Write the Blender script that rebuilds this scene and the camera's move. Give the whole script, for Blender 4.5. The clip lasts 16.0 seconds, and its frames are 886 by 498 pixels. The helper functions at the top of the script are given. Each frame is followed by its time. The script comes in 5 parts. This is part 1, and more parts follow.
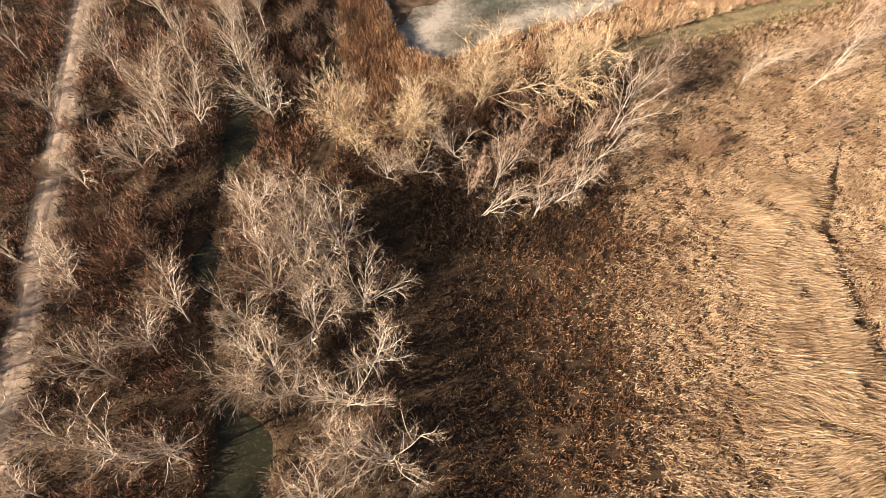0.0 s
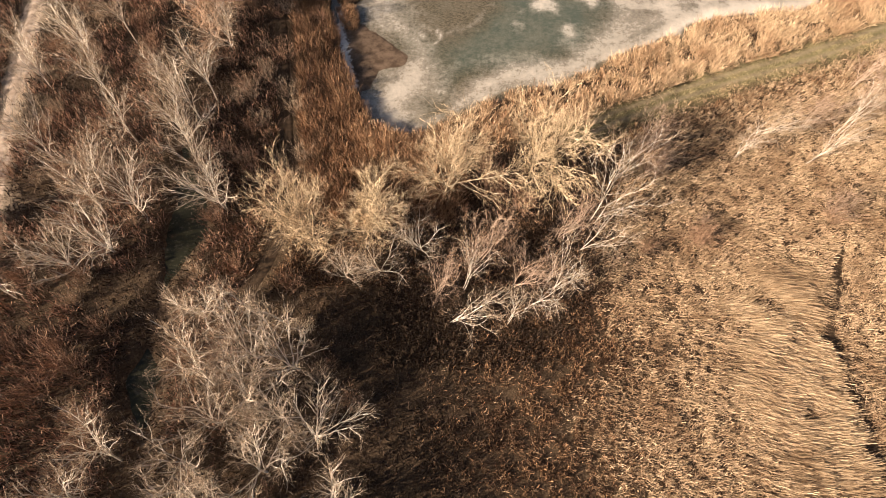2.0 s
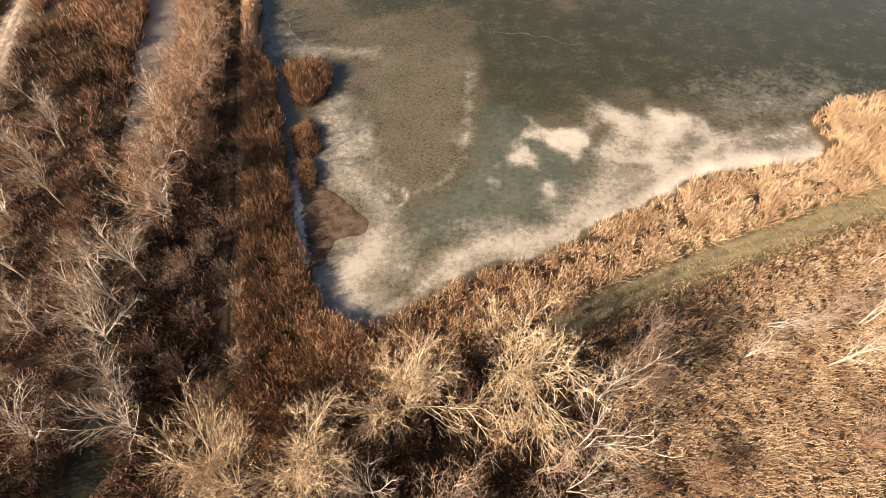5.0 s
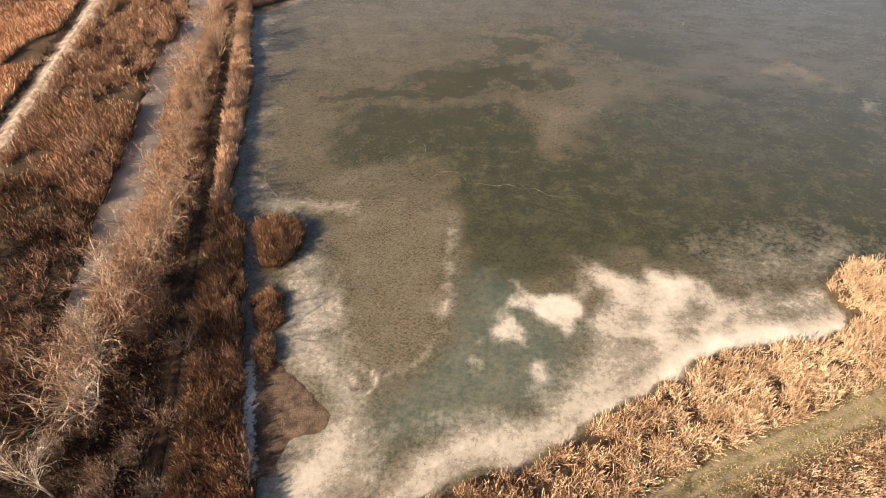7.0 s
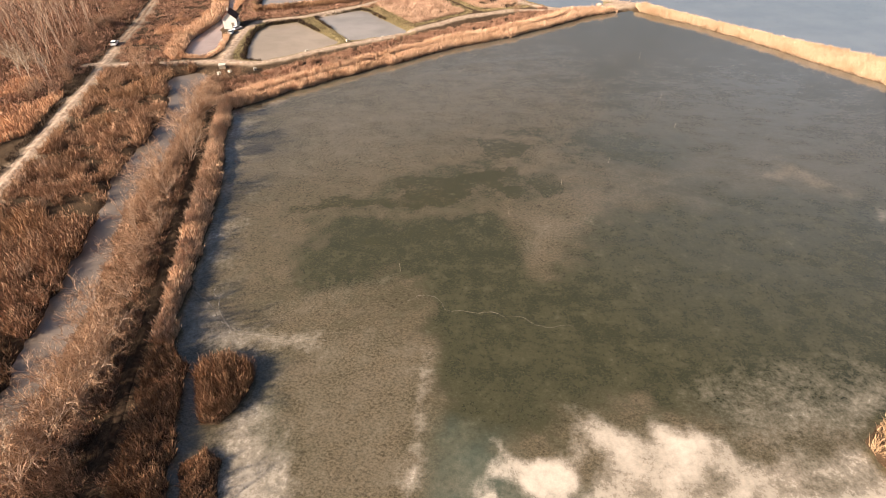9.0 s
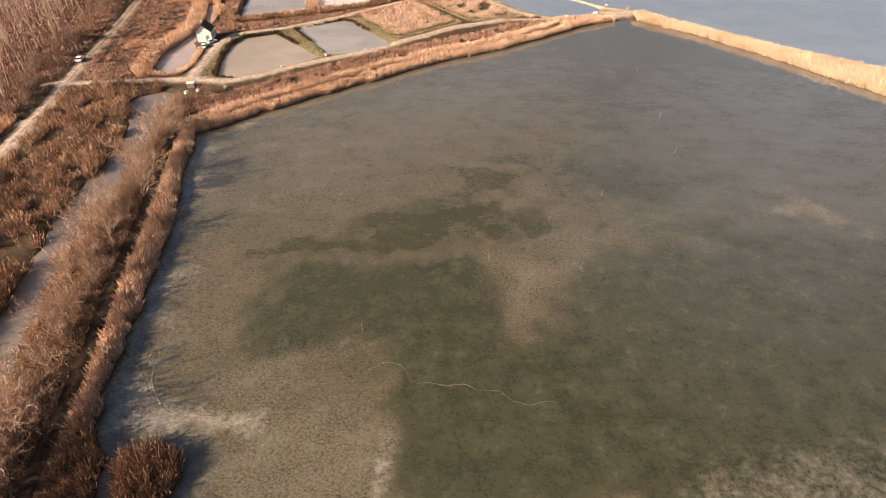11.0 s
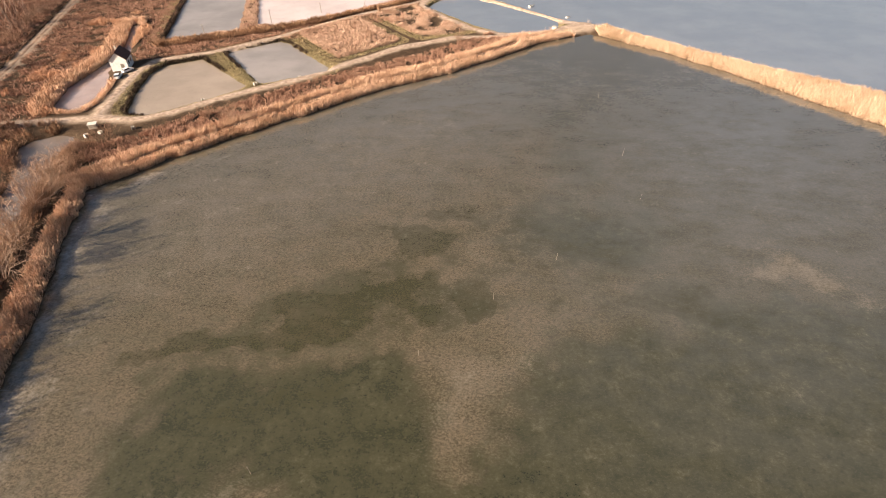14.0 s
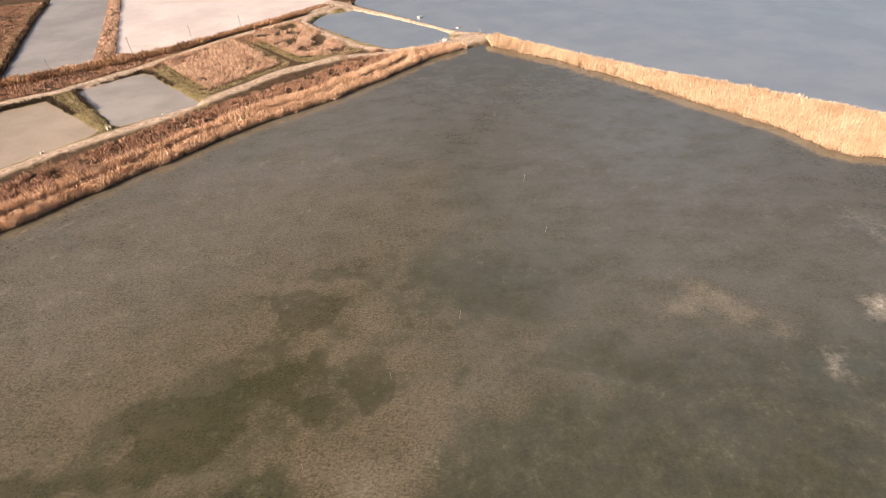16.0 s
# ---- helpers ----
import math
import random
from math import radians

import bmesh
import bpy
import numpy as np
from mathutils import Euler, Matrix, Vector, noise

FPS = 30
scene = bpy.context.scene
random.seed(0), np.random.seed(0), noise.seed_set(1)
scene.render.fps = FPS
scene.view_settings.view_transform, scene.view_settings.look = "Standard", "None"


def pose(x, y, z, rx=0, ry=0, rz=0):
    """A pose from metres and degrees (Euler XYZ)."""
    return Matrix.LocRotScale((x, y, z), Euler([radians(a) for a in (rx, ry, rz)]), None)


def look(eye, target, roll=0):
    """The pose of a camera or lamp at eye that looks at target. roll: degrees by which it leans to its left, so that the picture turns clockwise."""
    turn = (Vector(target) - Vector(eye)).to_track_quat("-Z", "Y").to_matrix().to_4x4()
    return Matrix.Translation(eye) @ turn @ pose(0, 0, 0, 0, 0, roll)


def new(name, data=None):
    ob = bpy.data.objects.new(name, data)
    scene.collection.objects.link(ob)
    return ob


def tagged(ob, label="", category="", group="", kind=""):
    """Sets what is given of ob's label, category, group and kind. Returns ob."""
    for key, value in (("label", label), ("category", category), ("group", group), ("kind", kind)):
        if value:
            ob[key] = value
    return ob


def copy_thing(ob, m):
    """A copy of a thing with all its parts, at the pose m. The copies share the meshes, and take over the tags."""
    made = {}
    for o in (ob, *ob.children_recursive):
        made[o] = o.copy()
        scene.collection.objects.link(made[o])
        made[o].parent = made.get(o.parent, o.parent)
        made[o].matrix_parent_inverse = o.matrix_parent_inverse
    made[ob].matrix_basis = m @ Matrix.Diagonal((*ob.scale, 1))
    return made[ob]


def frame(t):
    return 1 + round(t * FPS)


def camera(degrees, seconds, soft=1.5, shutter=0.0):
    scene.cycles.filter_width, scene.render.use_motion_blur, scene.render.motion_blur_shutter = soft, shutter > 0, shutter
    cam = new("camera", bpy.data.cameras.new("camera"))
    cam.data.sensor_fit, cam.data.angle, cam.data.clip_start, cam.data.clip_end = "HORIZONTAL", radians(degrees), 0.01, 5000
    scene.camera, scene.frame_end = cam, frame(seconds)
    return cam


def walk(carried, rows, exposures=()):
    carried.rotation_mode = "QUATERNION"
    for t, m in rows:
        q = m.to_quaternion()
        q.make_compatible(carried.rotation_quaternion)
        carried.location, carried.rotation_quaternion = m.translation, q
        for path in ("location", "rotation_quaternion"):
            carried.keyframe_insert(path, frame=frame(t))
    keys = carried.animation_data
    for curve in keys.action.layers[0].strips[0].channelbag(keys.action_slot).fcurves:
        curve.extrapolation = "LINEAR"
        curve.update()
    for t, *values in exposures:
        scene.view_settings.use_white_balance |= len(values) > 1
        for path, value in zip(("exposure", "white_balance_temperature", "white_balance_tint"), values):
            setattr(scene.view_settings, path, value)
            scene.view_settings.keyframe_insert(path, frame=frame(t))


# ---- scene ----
cam = camera(78.8, 16.0, soft=1.0)
PATH = [
    (0, (0.614, 0.214, 59.862), (0.574, 1.173, 58.107), -0.6),
    (0.5, (1.566, 3.98, 59.87), (1.527, 4.935, 58.114), -1.0),
    (1, (2.463, 7.736, 59.901), (2.426, 8.69, 58.144), -1.1),
    (1.5, (3.282, 11.492, 59.978), (3.249, 12.442, 58.218), -1.2),
    (2, (3.997, 15.273, 60.073), (3.969, 16.221, 58.312), -1.0),
    (2.5, (4.593, 19.033, 60.151), (4.572, 19.979, 58.389), -0.8),
    (3, (5.159, 22.816, 60.204), (5.144, 23.76, 58.44), -0.5),
    (3.5, (5.69, 26.557, 60.244), (5.681, 27.496, 58.478), -0.2),
    (3.7, (5.942, 28.014, 60.245), (5.936, 28.956, 58.48), -0.2),
    (5.8, (9.02, 42.619, 60.253), (9.005, 43.855, 58.68), -0.4),
    (6, (9.335, 44.038, 60.252), (9.32, 45.297, 58.697), -0.4),
    (6.5, (10.218, 47.718, 60.216), (10.201, 49.044, 58.719), -0.5),
    (7, (11.147, 51.39, 60.154), (11.129, 52.779, 58.715), -0.6),
    (7.5, (12.082, 55.055, 60.086), (12.062, 56.496, 58.699), -0.7),
    (8, (13.085, 58.643, 59.989), (13.064, 60.132, 58.654), -0.8),
    (8.1, (13.289, 59.342, 59.984), (13.264, 60.84, 58.659), -0.8),
    (8.5, (14.122, 62.137, 59.961), (14.101, 63.671, 58.679), -0.8),
    (9, (15.236, 65.634, 59.916), (15.214, 67.198, 58.669), -0.9),
    (11.5, (21.714, 82.932, 59.634), (21.684, 84.496, 58.388), -1.4),
    (12, (23.13, 86.464, 59.571), (23.101, 88.029, 58.326), -1.4),
    (12.5, (24.587, 90.076, 59.549), (24.557, 91.64, 58.304), -1.5),
    (13, (26.105, 93.714, 59.535), (26.075, 95.278, 58.289), -1.6),
    (13.5, (27.675, 97.339, 59.517), (27.667, 98.902, 58.269), -1.6),
    (14, (29.31, 100.883, 59.46), (29.354, 102.446, 58.213), -1.7),
    (14.5, (31.057, 104.373, 59.425), (31.166, 105.933, 58.178), -1.8),
    (15, (32.985, 107.914, 59.409), (33.168, 109.467, 58.162), -1.8),
    (15.5, (35.028, 111.495, 59.412), (35.275, 113.037, 58.163), -1.9),
    (16, (37.195, 115.07, 59.415), (37.5, 116.601, 58.165), -1.9),
]
walk(cam, [(t, look(eye, target, roll)) for t, eye, target, roll in PATH], ((0.0, 1.4, 6250.0, 11.0), (4.0, 1.4, 6250.0, 11.0), (6.0, 1.5, 6250.0, 11.0), (8.5, 1.55, 6250.0, 12.0), (11.5, 1.46, 6250.0, 14.0), (14.5, 1.46, 6250.0, 14.0), (16.0, 1.41, 6250.0, 14.0)))

# ---- light ----
SHADE = radians(27.0)      # where shadows point, from +x towards +y
LOW = radians(25.0)        # the sun's height
world = bpy.data.worlds.new("winter_sky")
scene.world = world
world.use_nodes = True
sky = world.node_tree.nodes.new("ShaderNodeTexSky")
sky.sky_type, sky.sun_disc = "NISHITA", False
sky.sun_elevation = LOW
sky.dust_density, sky.ozone_density = 3.0, 0.5
sky.sun_rotation = math.atan2(-math.cos(SHADE), -math.sin(SHADE))
back = world.node_tree.nodes["Background"]
back.inputs["Strength"].default_value = 0.033
world.node_tree.links.new(sky.outputs["Color"], back.inputs["Color"])
sun = new("sun", bpy.data.lights.new("sun", "SUN"))
sun.data.energy, sun.data.angle, sun.data.color = 5.0, radians(0.6), (1.0, 0.81, 0.6)
away = Vector((-math.cos(SHADE) * math.cos(LOW), -math.sin(SHADE) * math.cos(LOW), math.sin(LOW)))
sun.matrix_world = look(away * 400, (0, 0, 0))


# ---- materials ----
def shader(name, rough=0.8, gloss=0.3):
    m = bpy.data.materials.new(name)
    m.use_nodes = True
    b = m.node_tree.nodes["Principled BSDF"]
    b.inputs["Roughness"].default_value = rough
    b.inputs["Specular IOR Level"].default_value = gloss
    return m, m.node_tree, b


def put(nt, socket, value):
    if isinstance(value, bpy.types.NodeSocket):
        nt.links.new(value, socket)
    elif isinstance(value, (tuple, list)):
        socket.default_value = (*value, 1.0) if len(value) == 3 and len(socket.default_value) == 4 else value
    else:
        socket.default_value = value


def grain(nt, scale, detail=4.0, rough=0.6, stretch=None):
    """Noise over the ground, scale in waves a metre."""
    n = nt.nodes.new("ShaderNodeTexNoise")
    n.inputs["Scale"].default_value, n.inputs["Detail"].default_value, n.inputs["Roughness"].default_value = scale, detail, rough
    g = nt.nodes.new("ShaderNodeNewGeometry")
    if stretch:
        v = nt.nodes.new("ShaderNodeMapping")
        v.inputs["Scale"].default_value, v.inputs["Rotation"].default_value = stretch[0], (0, 0, radians(stretch[1]))
        nt.links.new(g.outputs["Position"], v.inputs["Vector"])
        nt.links.new(v.outputs["Vector"], n.inputs["Vector"])
    else:
        nt.links.new(g.outputs["Position"], n.inputs["Vector"])
    return n.outputs["Fac"]


def span(nt, value, lo, hi, a=0.0, b=1.0):
    r = nt.nodes.new("ShaderNodeMapRange")
    r.interpolation_type = "SMOOTHSTEP"
    for key, v in (("Value", value), ("From Min", lo), ("From Max", hi), ("To Min", a), ("To Max", b)):
        put(nt, r.inputs[key], v)
    return r.outputs["Result"]


def sums(nt, op, a, b):
    m = nt.nodes.new("ShaderNodeMath")
    m.operation = op
    put(nt, m.inputs[0], a)
    put(nt, m.inputs[1], b)
    return m.outputs[0]


def blend(nt, fac, a, b, kind="MIX"):
    m = nt.nodes.new("ShaderNodeMix")
    m.data_type, m.blend_type = "RGBA", kind
    put(nt, m.inputs[0], fac)
    put(nt, m.inputs[6], a)
    put(nt, m.inputs[7], b)
    return m.outputs[2]


def field(nt, name):
    a = nt.nodes.new("ShaderNodeAttribute")
    a.attribute_name = name
    return a.outputs["Fac"]


def relief(nt, bsdf, height, strength, depth):
    b = nt.nodes.new("ShaderNodeBump")
    b.inputs["Strength"].default_value, b.inputs["Distance"].default_value = strength, depth
    nt.links.new(height, b.inputs["Height"])
    nt.links.new(b.outputs["Normal"], bsdf.inputs["Normal"])


def earth():
    m, nt, b = shader("earth", 0.95, 0.1)
    big, mid, fine = grain(nt, 0.09), grain(nt, 0.7, 6), grain(nt, 5.0, 6)
    c = blend(nt, span(nt, mid, 0.35, 0.65), (0.022, 0.014, 0.009), (0.068, 0.043, 0.026))
    c = blend(nt, span(nt, big, 0.4, 0.65), c, (0.06, 0.04, 0.024))
    c = blend(nt, span(nt, fine, 0.4, 0.8), c, (0.14, 0.1, 0.064))
    green = sums(nt, "MULTIPLY", field(nt, "green"), span(nt, mid, 0.25, 0.6, 0.3, 0.85))
    c = blend(nt, green, c, blend(nt, span(nt, fine, 0.3, 0.7), (0.15, 0.135, 0.065), (0.29, 0.24, 0.125)))
    bare = sums(nt, "MULTIPLY", field(nt, "bare"), span(nt, mid, 0.25, 0.55, 0.55, 1.0))
    c = blend(nt, bare, c, blend(nt, span(nt, fine, 0.3, 0.7), (0.32, 0.245, 0.18), (0.5, 0.395, 0.3)))
    c = blend(nt, field(nt, "mud"), c, blend(nt, span(nt, mid, 0.35, 0.65), (0.07, 0.047, 0.032), (0.15, 0.105, 0.075)))
    white = sums(nt, "ADD", field(nt, "rime"), sums(nt, "MULTIPLY", sums(nt, "SUBTRACT", grain(nt, 1.3, 6, 0.75), 0.5), 1.4))
    c = blend(nt, span(nt, white, 0.45, 0.7), c, (0.68, 0.64, 0.6))
    put(nt, b.inputs["Base Color"], c)
    relief(nt, b, fine, 0.7, 0.12)
    return m


def ice(name, tone, murk, white, gloss=0.6):
    """Grey-green pond ice with silt showing through and frost on top."""
    m, nt, b = shader(name, 0.3, gloss)
    b.inputs["IOR"].default_value = 1.48
    big, mid, fine, speck = grain(nt, 0.05, 6, 0.62), grain(nt, 0.22, 8, 0.68), grain(nt, 1.1, 6, 0.75), grain(nt, 5.0, 4, 0.8)
    wisp_ = grain(nt, 0.16, 8, 0.7, ((0.55, 1.5, 1), 28))
    c = blend(nt, span(nt, big, 0.36, 0.66), tone, murk)
    c = blend(nt, span(nt, wisp_, 0.55, 0.75, 0.0, 0.35), c, murk)
    silt = sums(nt, "ADD", field(nt, "silt"), sums(nt, "MULTIPLY", sums(nt, "SUBTRACT", mid, 0.5), 2.2))
    dust = blend(nt, span(nt, grain(nt, 2.2, 7, 0.9, ((1, 1.2, 1), 20)), 0.37, 0.63), (0.052, 0.043, 0.025), (0.2, 0.156, 0.102))
    dust = blend(nt, span(nt, speck, 0.55, 0.72, 0.0, 0.55), dust, (0.33, 0.27, 0.2))
    c = blend(nt, span(nt, silt, 0.2, 0.95, 0.0, 0.75), c, dust)
    deep = sums(nt, "ADD", field(nt, "deep"), sums(nt, "MULTIPLY", sums(nt, "SUBTRACT", mid, 0.5), 2.0))
    deep = sums(nt, "ADD", deep, sums(nt, "MULTIPLY", sums(nt, "SUBTRACT", fine, 0.5), 0.6))
    pool = span(nt, deep, 0.42, 0.54)
    c = blend(nt, sums(nt, "MULTIPLY", pool, 0.8), c, (0.05, 0.046, 0.018))
    c = blend(nt, sums(nt, "MULTIPLY", field(nt, "weedy"), span(nt, big, 0.25, 0.6, 0.68, 1.0)), c, blend(nt, span(nt, mid, 0.3, 0.7), (0.023, 0.024, 0.009), (0.046, 0.043, 0.017)))
    c = blend(nt, sums(nt, "MULTIPLY", field(nt, "teal"), span(nt, mid, 0.3, 0.7, 0.9, 0.2)), c, (0.095, 0.12, 0.095))
    c = blend(nt, sums(nt, "MULTIPLY", field(nt, "milky_sheen"), span(nt, wisp_, 0.3, 0.7, 0.35, 0.9)), c, (0.155, 0.157, 0.152))
    drift = span(nt, grain(nt, 0.3, 6, 0.7, ((0.6, 1.4, 1), 30)), 0.36, 0.64, 0.2, 1.0)
    drift = sums(nt, "MULTIPLY", drift, sums(nt, "SUBTRACT", 1.0, sums(nt, "MULTIPLY", pool, 0.85)))
    flake = grain(nt, 1.7, 8, 0.9, ((1, 1.3, 1), 20))
    c = blend(nt, sums(nt, "MULTIPLY", span(nt, flake, 0.52, 0.66, 0.0, 0.55), drift), c, (0.26, 0.225, 0.175))
    c = blend(nt, sums(nt, "MULTIPLY", span(nt, flake, 0.47, 0.33, 0.0, 0.65), drift), c, (0.03, 0.03, 0.02))
    c = blend(nt, span(nt, grain(nt, 0.5, 7, 0.72, ((0.7, 1.3, 1), 35)), 0.56, 0.74, 0.0, 0.3), c, (0.22, 0.185, 0.135))
    rime = sums(nt, "ADD", field(nt, "frost"), sums(nt, "MULTIPLY", sums(nt, "SUBTRACT", mid, 0.5), 0.85))
    rime = sums(nt, "ADD", rime, sums(nt, "MULTIPLY", sums(nt, "SUBTRACT", fine, 0.5), 0.55))
    rime = sums(nt, "ADD", rime, sums(nt, "MULTIPLY", sums(nt, "SUBTRACT", speck, 0.5), 0.3))
    rime = span(nt, rime, 0.2, 1.1, 0.0, 0.92)
    c = blend(nt, rime, c, white)
    put(nt, b.inputs["Base Color"], c)
    put(nt, b.inputs["Roughness"], sums(nt, "ADD", sums(nt, "MULTIPLY", rime, 0.5), span(nt, mid, 0.3, 0.7, 0.09, 0.2)))
    relief(nt, b, fine, 0.1, 0.04)
    return m


def lake_ice():
    """Clear lake ice over weed, with silt, flecks of frozen litter, dark thawed pools, hoar frost and pale cloud that
    also paints in the sky's sheen.
    """
    m, nt, b = shader("lake_ice", 0.2, 1.0)
    b.inputs["IOR"].default_value = 1.52
    big, mid, fine, speck = grain(nt, 0.07, 7, 0.64), grain(nt, 0.27, 9, 0.7), grain(nt, 1.2, 7, 0.75), grain(nt, 4.5, 5, 0.8)
    drift = grain(nt, 0.13, 9, 0.7, ((0.8, 1.25, 1), 30))
    fleck = grain(nt, 2.4, 8, 0.85, ((1, 1.35, 1), 25))
    off = lambda v, k: sums(nt, "MULTIPLY", sums(nt, "SUBTRACT", v, 0.5), k)
    add = lambda *v: v[0] if len(v) == 1 else sums(nt, "ADD", v[0], add(*v[1:]))
    # brown silt, finely broken
    dust = blend(nt, span(nt, fleck, 0.38, 0.62), (0.053, 0.042, 0.022), (0.185, 0.147, 0.091))
    dust = blend(nt, span(nt, speck, 0.5, 0.72, 0.0, 0.5), dust, (0.28, 0.228, 0.165))
    dust = blend(nt, span(nt, mid, 0.42, 0.62, 0.0, 0.55), dust, (0.07, 0.063, 0.034))
    dust = blend(nt, span(nt, drift, 0.46, 0.66, 0.0, 0.32), dust, (0.14, 0.115, 0.082))
    dust = blend(nt, span(nt, fine, 0.5, 0.36, 0.0, 0.6), dust, (0.045, 0.038, 0.021))
    weed = blend(nt, span(nt, mid, 0.32, 0.68), (0.029, 0.031, 0.012), (0.058, 0.055, 0.025))
    weed = blend(nt, span(nt, fleck, 0.5, 0.66, 0.0, 0.55), weed, (0.098, 0.084, 0.053))
    weed = blend(nt, span(nt, fine, 0.5, 0.3, 0.0, 0.6), weed, (0.016, 0.018, 0.007))
    green = span(nt, add(field(nt, "weedy"), off(mid, 1.1), off(big, 0.7), off(fine, 0.5)), 0.25, 0.75)
    silt = span(nt, add(field(nt, "silt"), off(drift, 0.9), off(mid, 0.6)), 0.1, 0.85, 0.35, 0.95)
    c = blend(nt, sums(nt, "MULTIPLY", silt, sums(nt, "SUBTRACT", 1.0, sums(nt, "MULTIPLY", green, 0.93))), weed, dust)
    pool = span(nt, add(field(nt, "deep"), off(mid, 1.1), off(fine, 0.85)), 0.4, 0.56)
    c = blend(nt, sums(nt, "MULTIPLY", pool, span(nt, drift, 0.35, 0.65, 0.72, 0.42)), c, (0.036, 0.034, 0.009))
    c = blend(nt, sums(nt, "MULTIPLY", field(nt, "teal"), span(nt, mid, 0.3, 0.7, 0.95, 0.5)), c, blend(nt, span(nt, add(mid, off(fine, 0.6)), 0.35, 0.65), (0.07, 0.086, 0.064), (0.14, 0.155, 0.123)))
    # cloudy ice, with sky reflection painted into the base colour
    c = blend(nt, sums(nt, "MULTIPLY", field(nt, "milky_sheen"), span(nt, drift, 0.32, 0.62, 0.5, 1.0)), c, (0.118, 0.123, 0.119))
    litter = span(nt, add(field(nt, "flecks"), off(fleck, 2.0), off(mid, 1.3)), 0.36, 1.1, 0.0, 0.62)
    c = blend(nt, litter, c, (0.215, 0.182, 0.135))
    rime = add(field(nt, "frost"), off(mid, 0.7), off(fine, 0.72), off(speck, 0.32))
    rime = span(nt, rime, 0.03, 1.12, 0.0, 0.95)
    c = blend(nt, rime, c, (0.72, 0.635, 0.545))
    put(nt, b.inputs["Base Color"], c)
    put(nt, b.inputs["Roughness"], add(sums(nt, "MULTIPLY", rime, 0.5), span(nt, mid, 0.3, 0.7, 0.05, 0.14)))
    relief(nt, b, fine, 0.08, 0.03)
    return m


def straw(name, dark, light, tint, spots=0.12):
    """Dead reed and grass, each stem a little different, patches over the bed."""
    m, nt, b = shader(name, 0.75, 0.25)
    g = nt.nodes.new("ShaderNodeNewGeometry")
    c = blend(nt, g.outputs["Random Per Island"], dark, light)
    c = blend(nt, span(nt, grain(nt, spots, 5, 0.65), 0.42, 0.66, 0.0, 0.75), c, tint)
    put(nt, b.inputs["Base Color"], c)
    return m


def bark(name, dark, light, rough=0.85):
    m, nt, b = shader(name, rough, 0.2)
    info = nt.nodes.new("ShaderNodeObjectInfo")
    c = blend(nt, span(nt, grain(nt, 1.6, 5), 0.35, 0.7), dark, light)
    c = blend(nt, sums(nt, "MULTIPLY", info.outputs["Random"], 0.3), c, (0.3, 0.2, 0.13))
    put(nt, b.inputs["Base Color"], c)
    return m


def plain(name, a, c, scale, rough=0.8, gloss=0.3, metal=0.0):
    m, nt, b = shader(name, rough, gloss)
    f = grain(nt, scale, 5)
    put(nt, b.inputs["Base Color"], blend(nt, span(nt, f, 0.35, 0.68), a, c))
    b.inputs["Metallic"].default_value = metal
    return m


EARTH = earth()
LAKE_ICE = lake_ice()
CLEAR_ICE = ice("clear_ice", (0.178, 0.21, 0.25), (0.21, 0.24, 0.277), (0.6, 0.6, 0.6), 0.9)
POND_ICE = ice("pond_ice", (0.3, 0.245, 0.188), (0.37, 0.305, 0.238), (0.55, 0.48, 0.42), 0.5)
CHANNEL_ICE = ice("channel_ice", (0.115, 0.093, 0.075), (0.19, 0.155, 0.13), (0.42, 0.37, 0.32), 0.8)
# brook pools: the wood's shade is put into this near-black ice colour
SHADED_BROOK_ICE = ice("shaded_brook_ice", (0.012, 0.013, 0.008), (0.027, 0.026, 0.016), (0.12, 0.11, 0.09), 0.15)
GREY_ICE = ice("grey_ice", (0.26, 0.235, 0.215), (0.34, 0.31, 0.285), (0.5, 0.46, 0.42), 0.7)
LILAC_ICE = ice("lilac_ice", (0.31, 0.235, 0.21), (0.41, 0.325, 0.3), (0.55, 0.48, 0.45), 0.6)
PALE_ICE = ice("pale_ice", (0.62, 0.53, 0.495), (0.72, 0.635, 0.6), (0.8, 0.72, 0.68))
STRAW_PALE = straw("straw_pale", (0.25, 0.167, 0.094), (0.67, 0.498, 0.325), (0.23, 0.145, 0.08))
STRAW_BRIGHT = straw("straw_bright", (0.4, 0.27, 0.17), (0.8, 0.605, 0.43), (0.42, 0.28, 0.17))
STRAW_TAWNY = straw("straw_tawny", (0.19, 0.12, 0.067), (0.68, 0.5, 0.325), (0.2, 0.12, 0.066), 0.2)
STRAW_BROWN = straw("straw_brown", (0.032, 0.017, 0.009), (0.37, 0.215, 0.115), (0.07, 0.034, 0.017), 0.3)
STRAW_GOLD = straw("straw_gold", (0.38, 0.25, 0.142), (0.82, 0.62, 0.41), (0.34, 0.2, 0.11))
STRAW_AMBER = straw("straw_amber", (0.46, 0.285, 0.178), (0.88, 0.635, 0.455), (0.46, 0.28, 0.17))
STRAW_UMBER = straw("straw_umber", (0.13, 0.073, 0.042), (0.62, 0.39, 0.25), (0.16, 0.085, 0.049), 0.24)
STRAW_PINK = straw("straw_pink", (0.18, 0.098, 0.064), (0.55, 0.335, 0.23), (0.22, 0.115, 0.074), 0.25)
STRAW_ROSE = straw("straw_rose", (0.36, 0.235, 0.16), (0.8, 0.575, 0.43), (0.34, 0.2, 0.13), 0.3)
STRAW_COPPER = straw("straw_copper", (0.4, 0.22, 0.125), (0.8, 0.52, 0.33), (0.34, 0.17, 0.095))
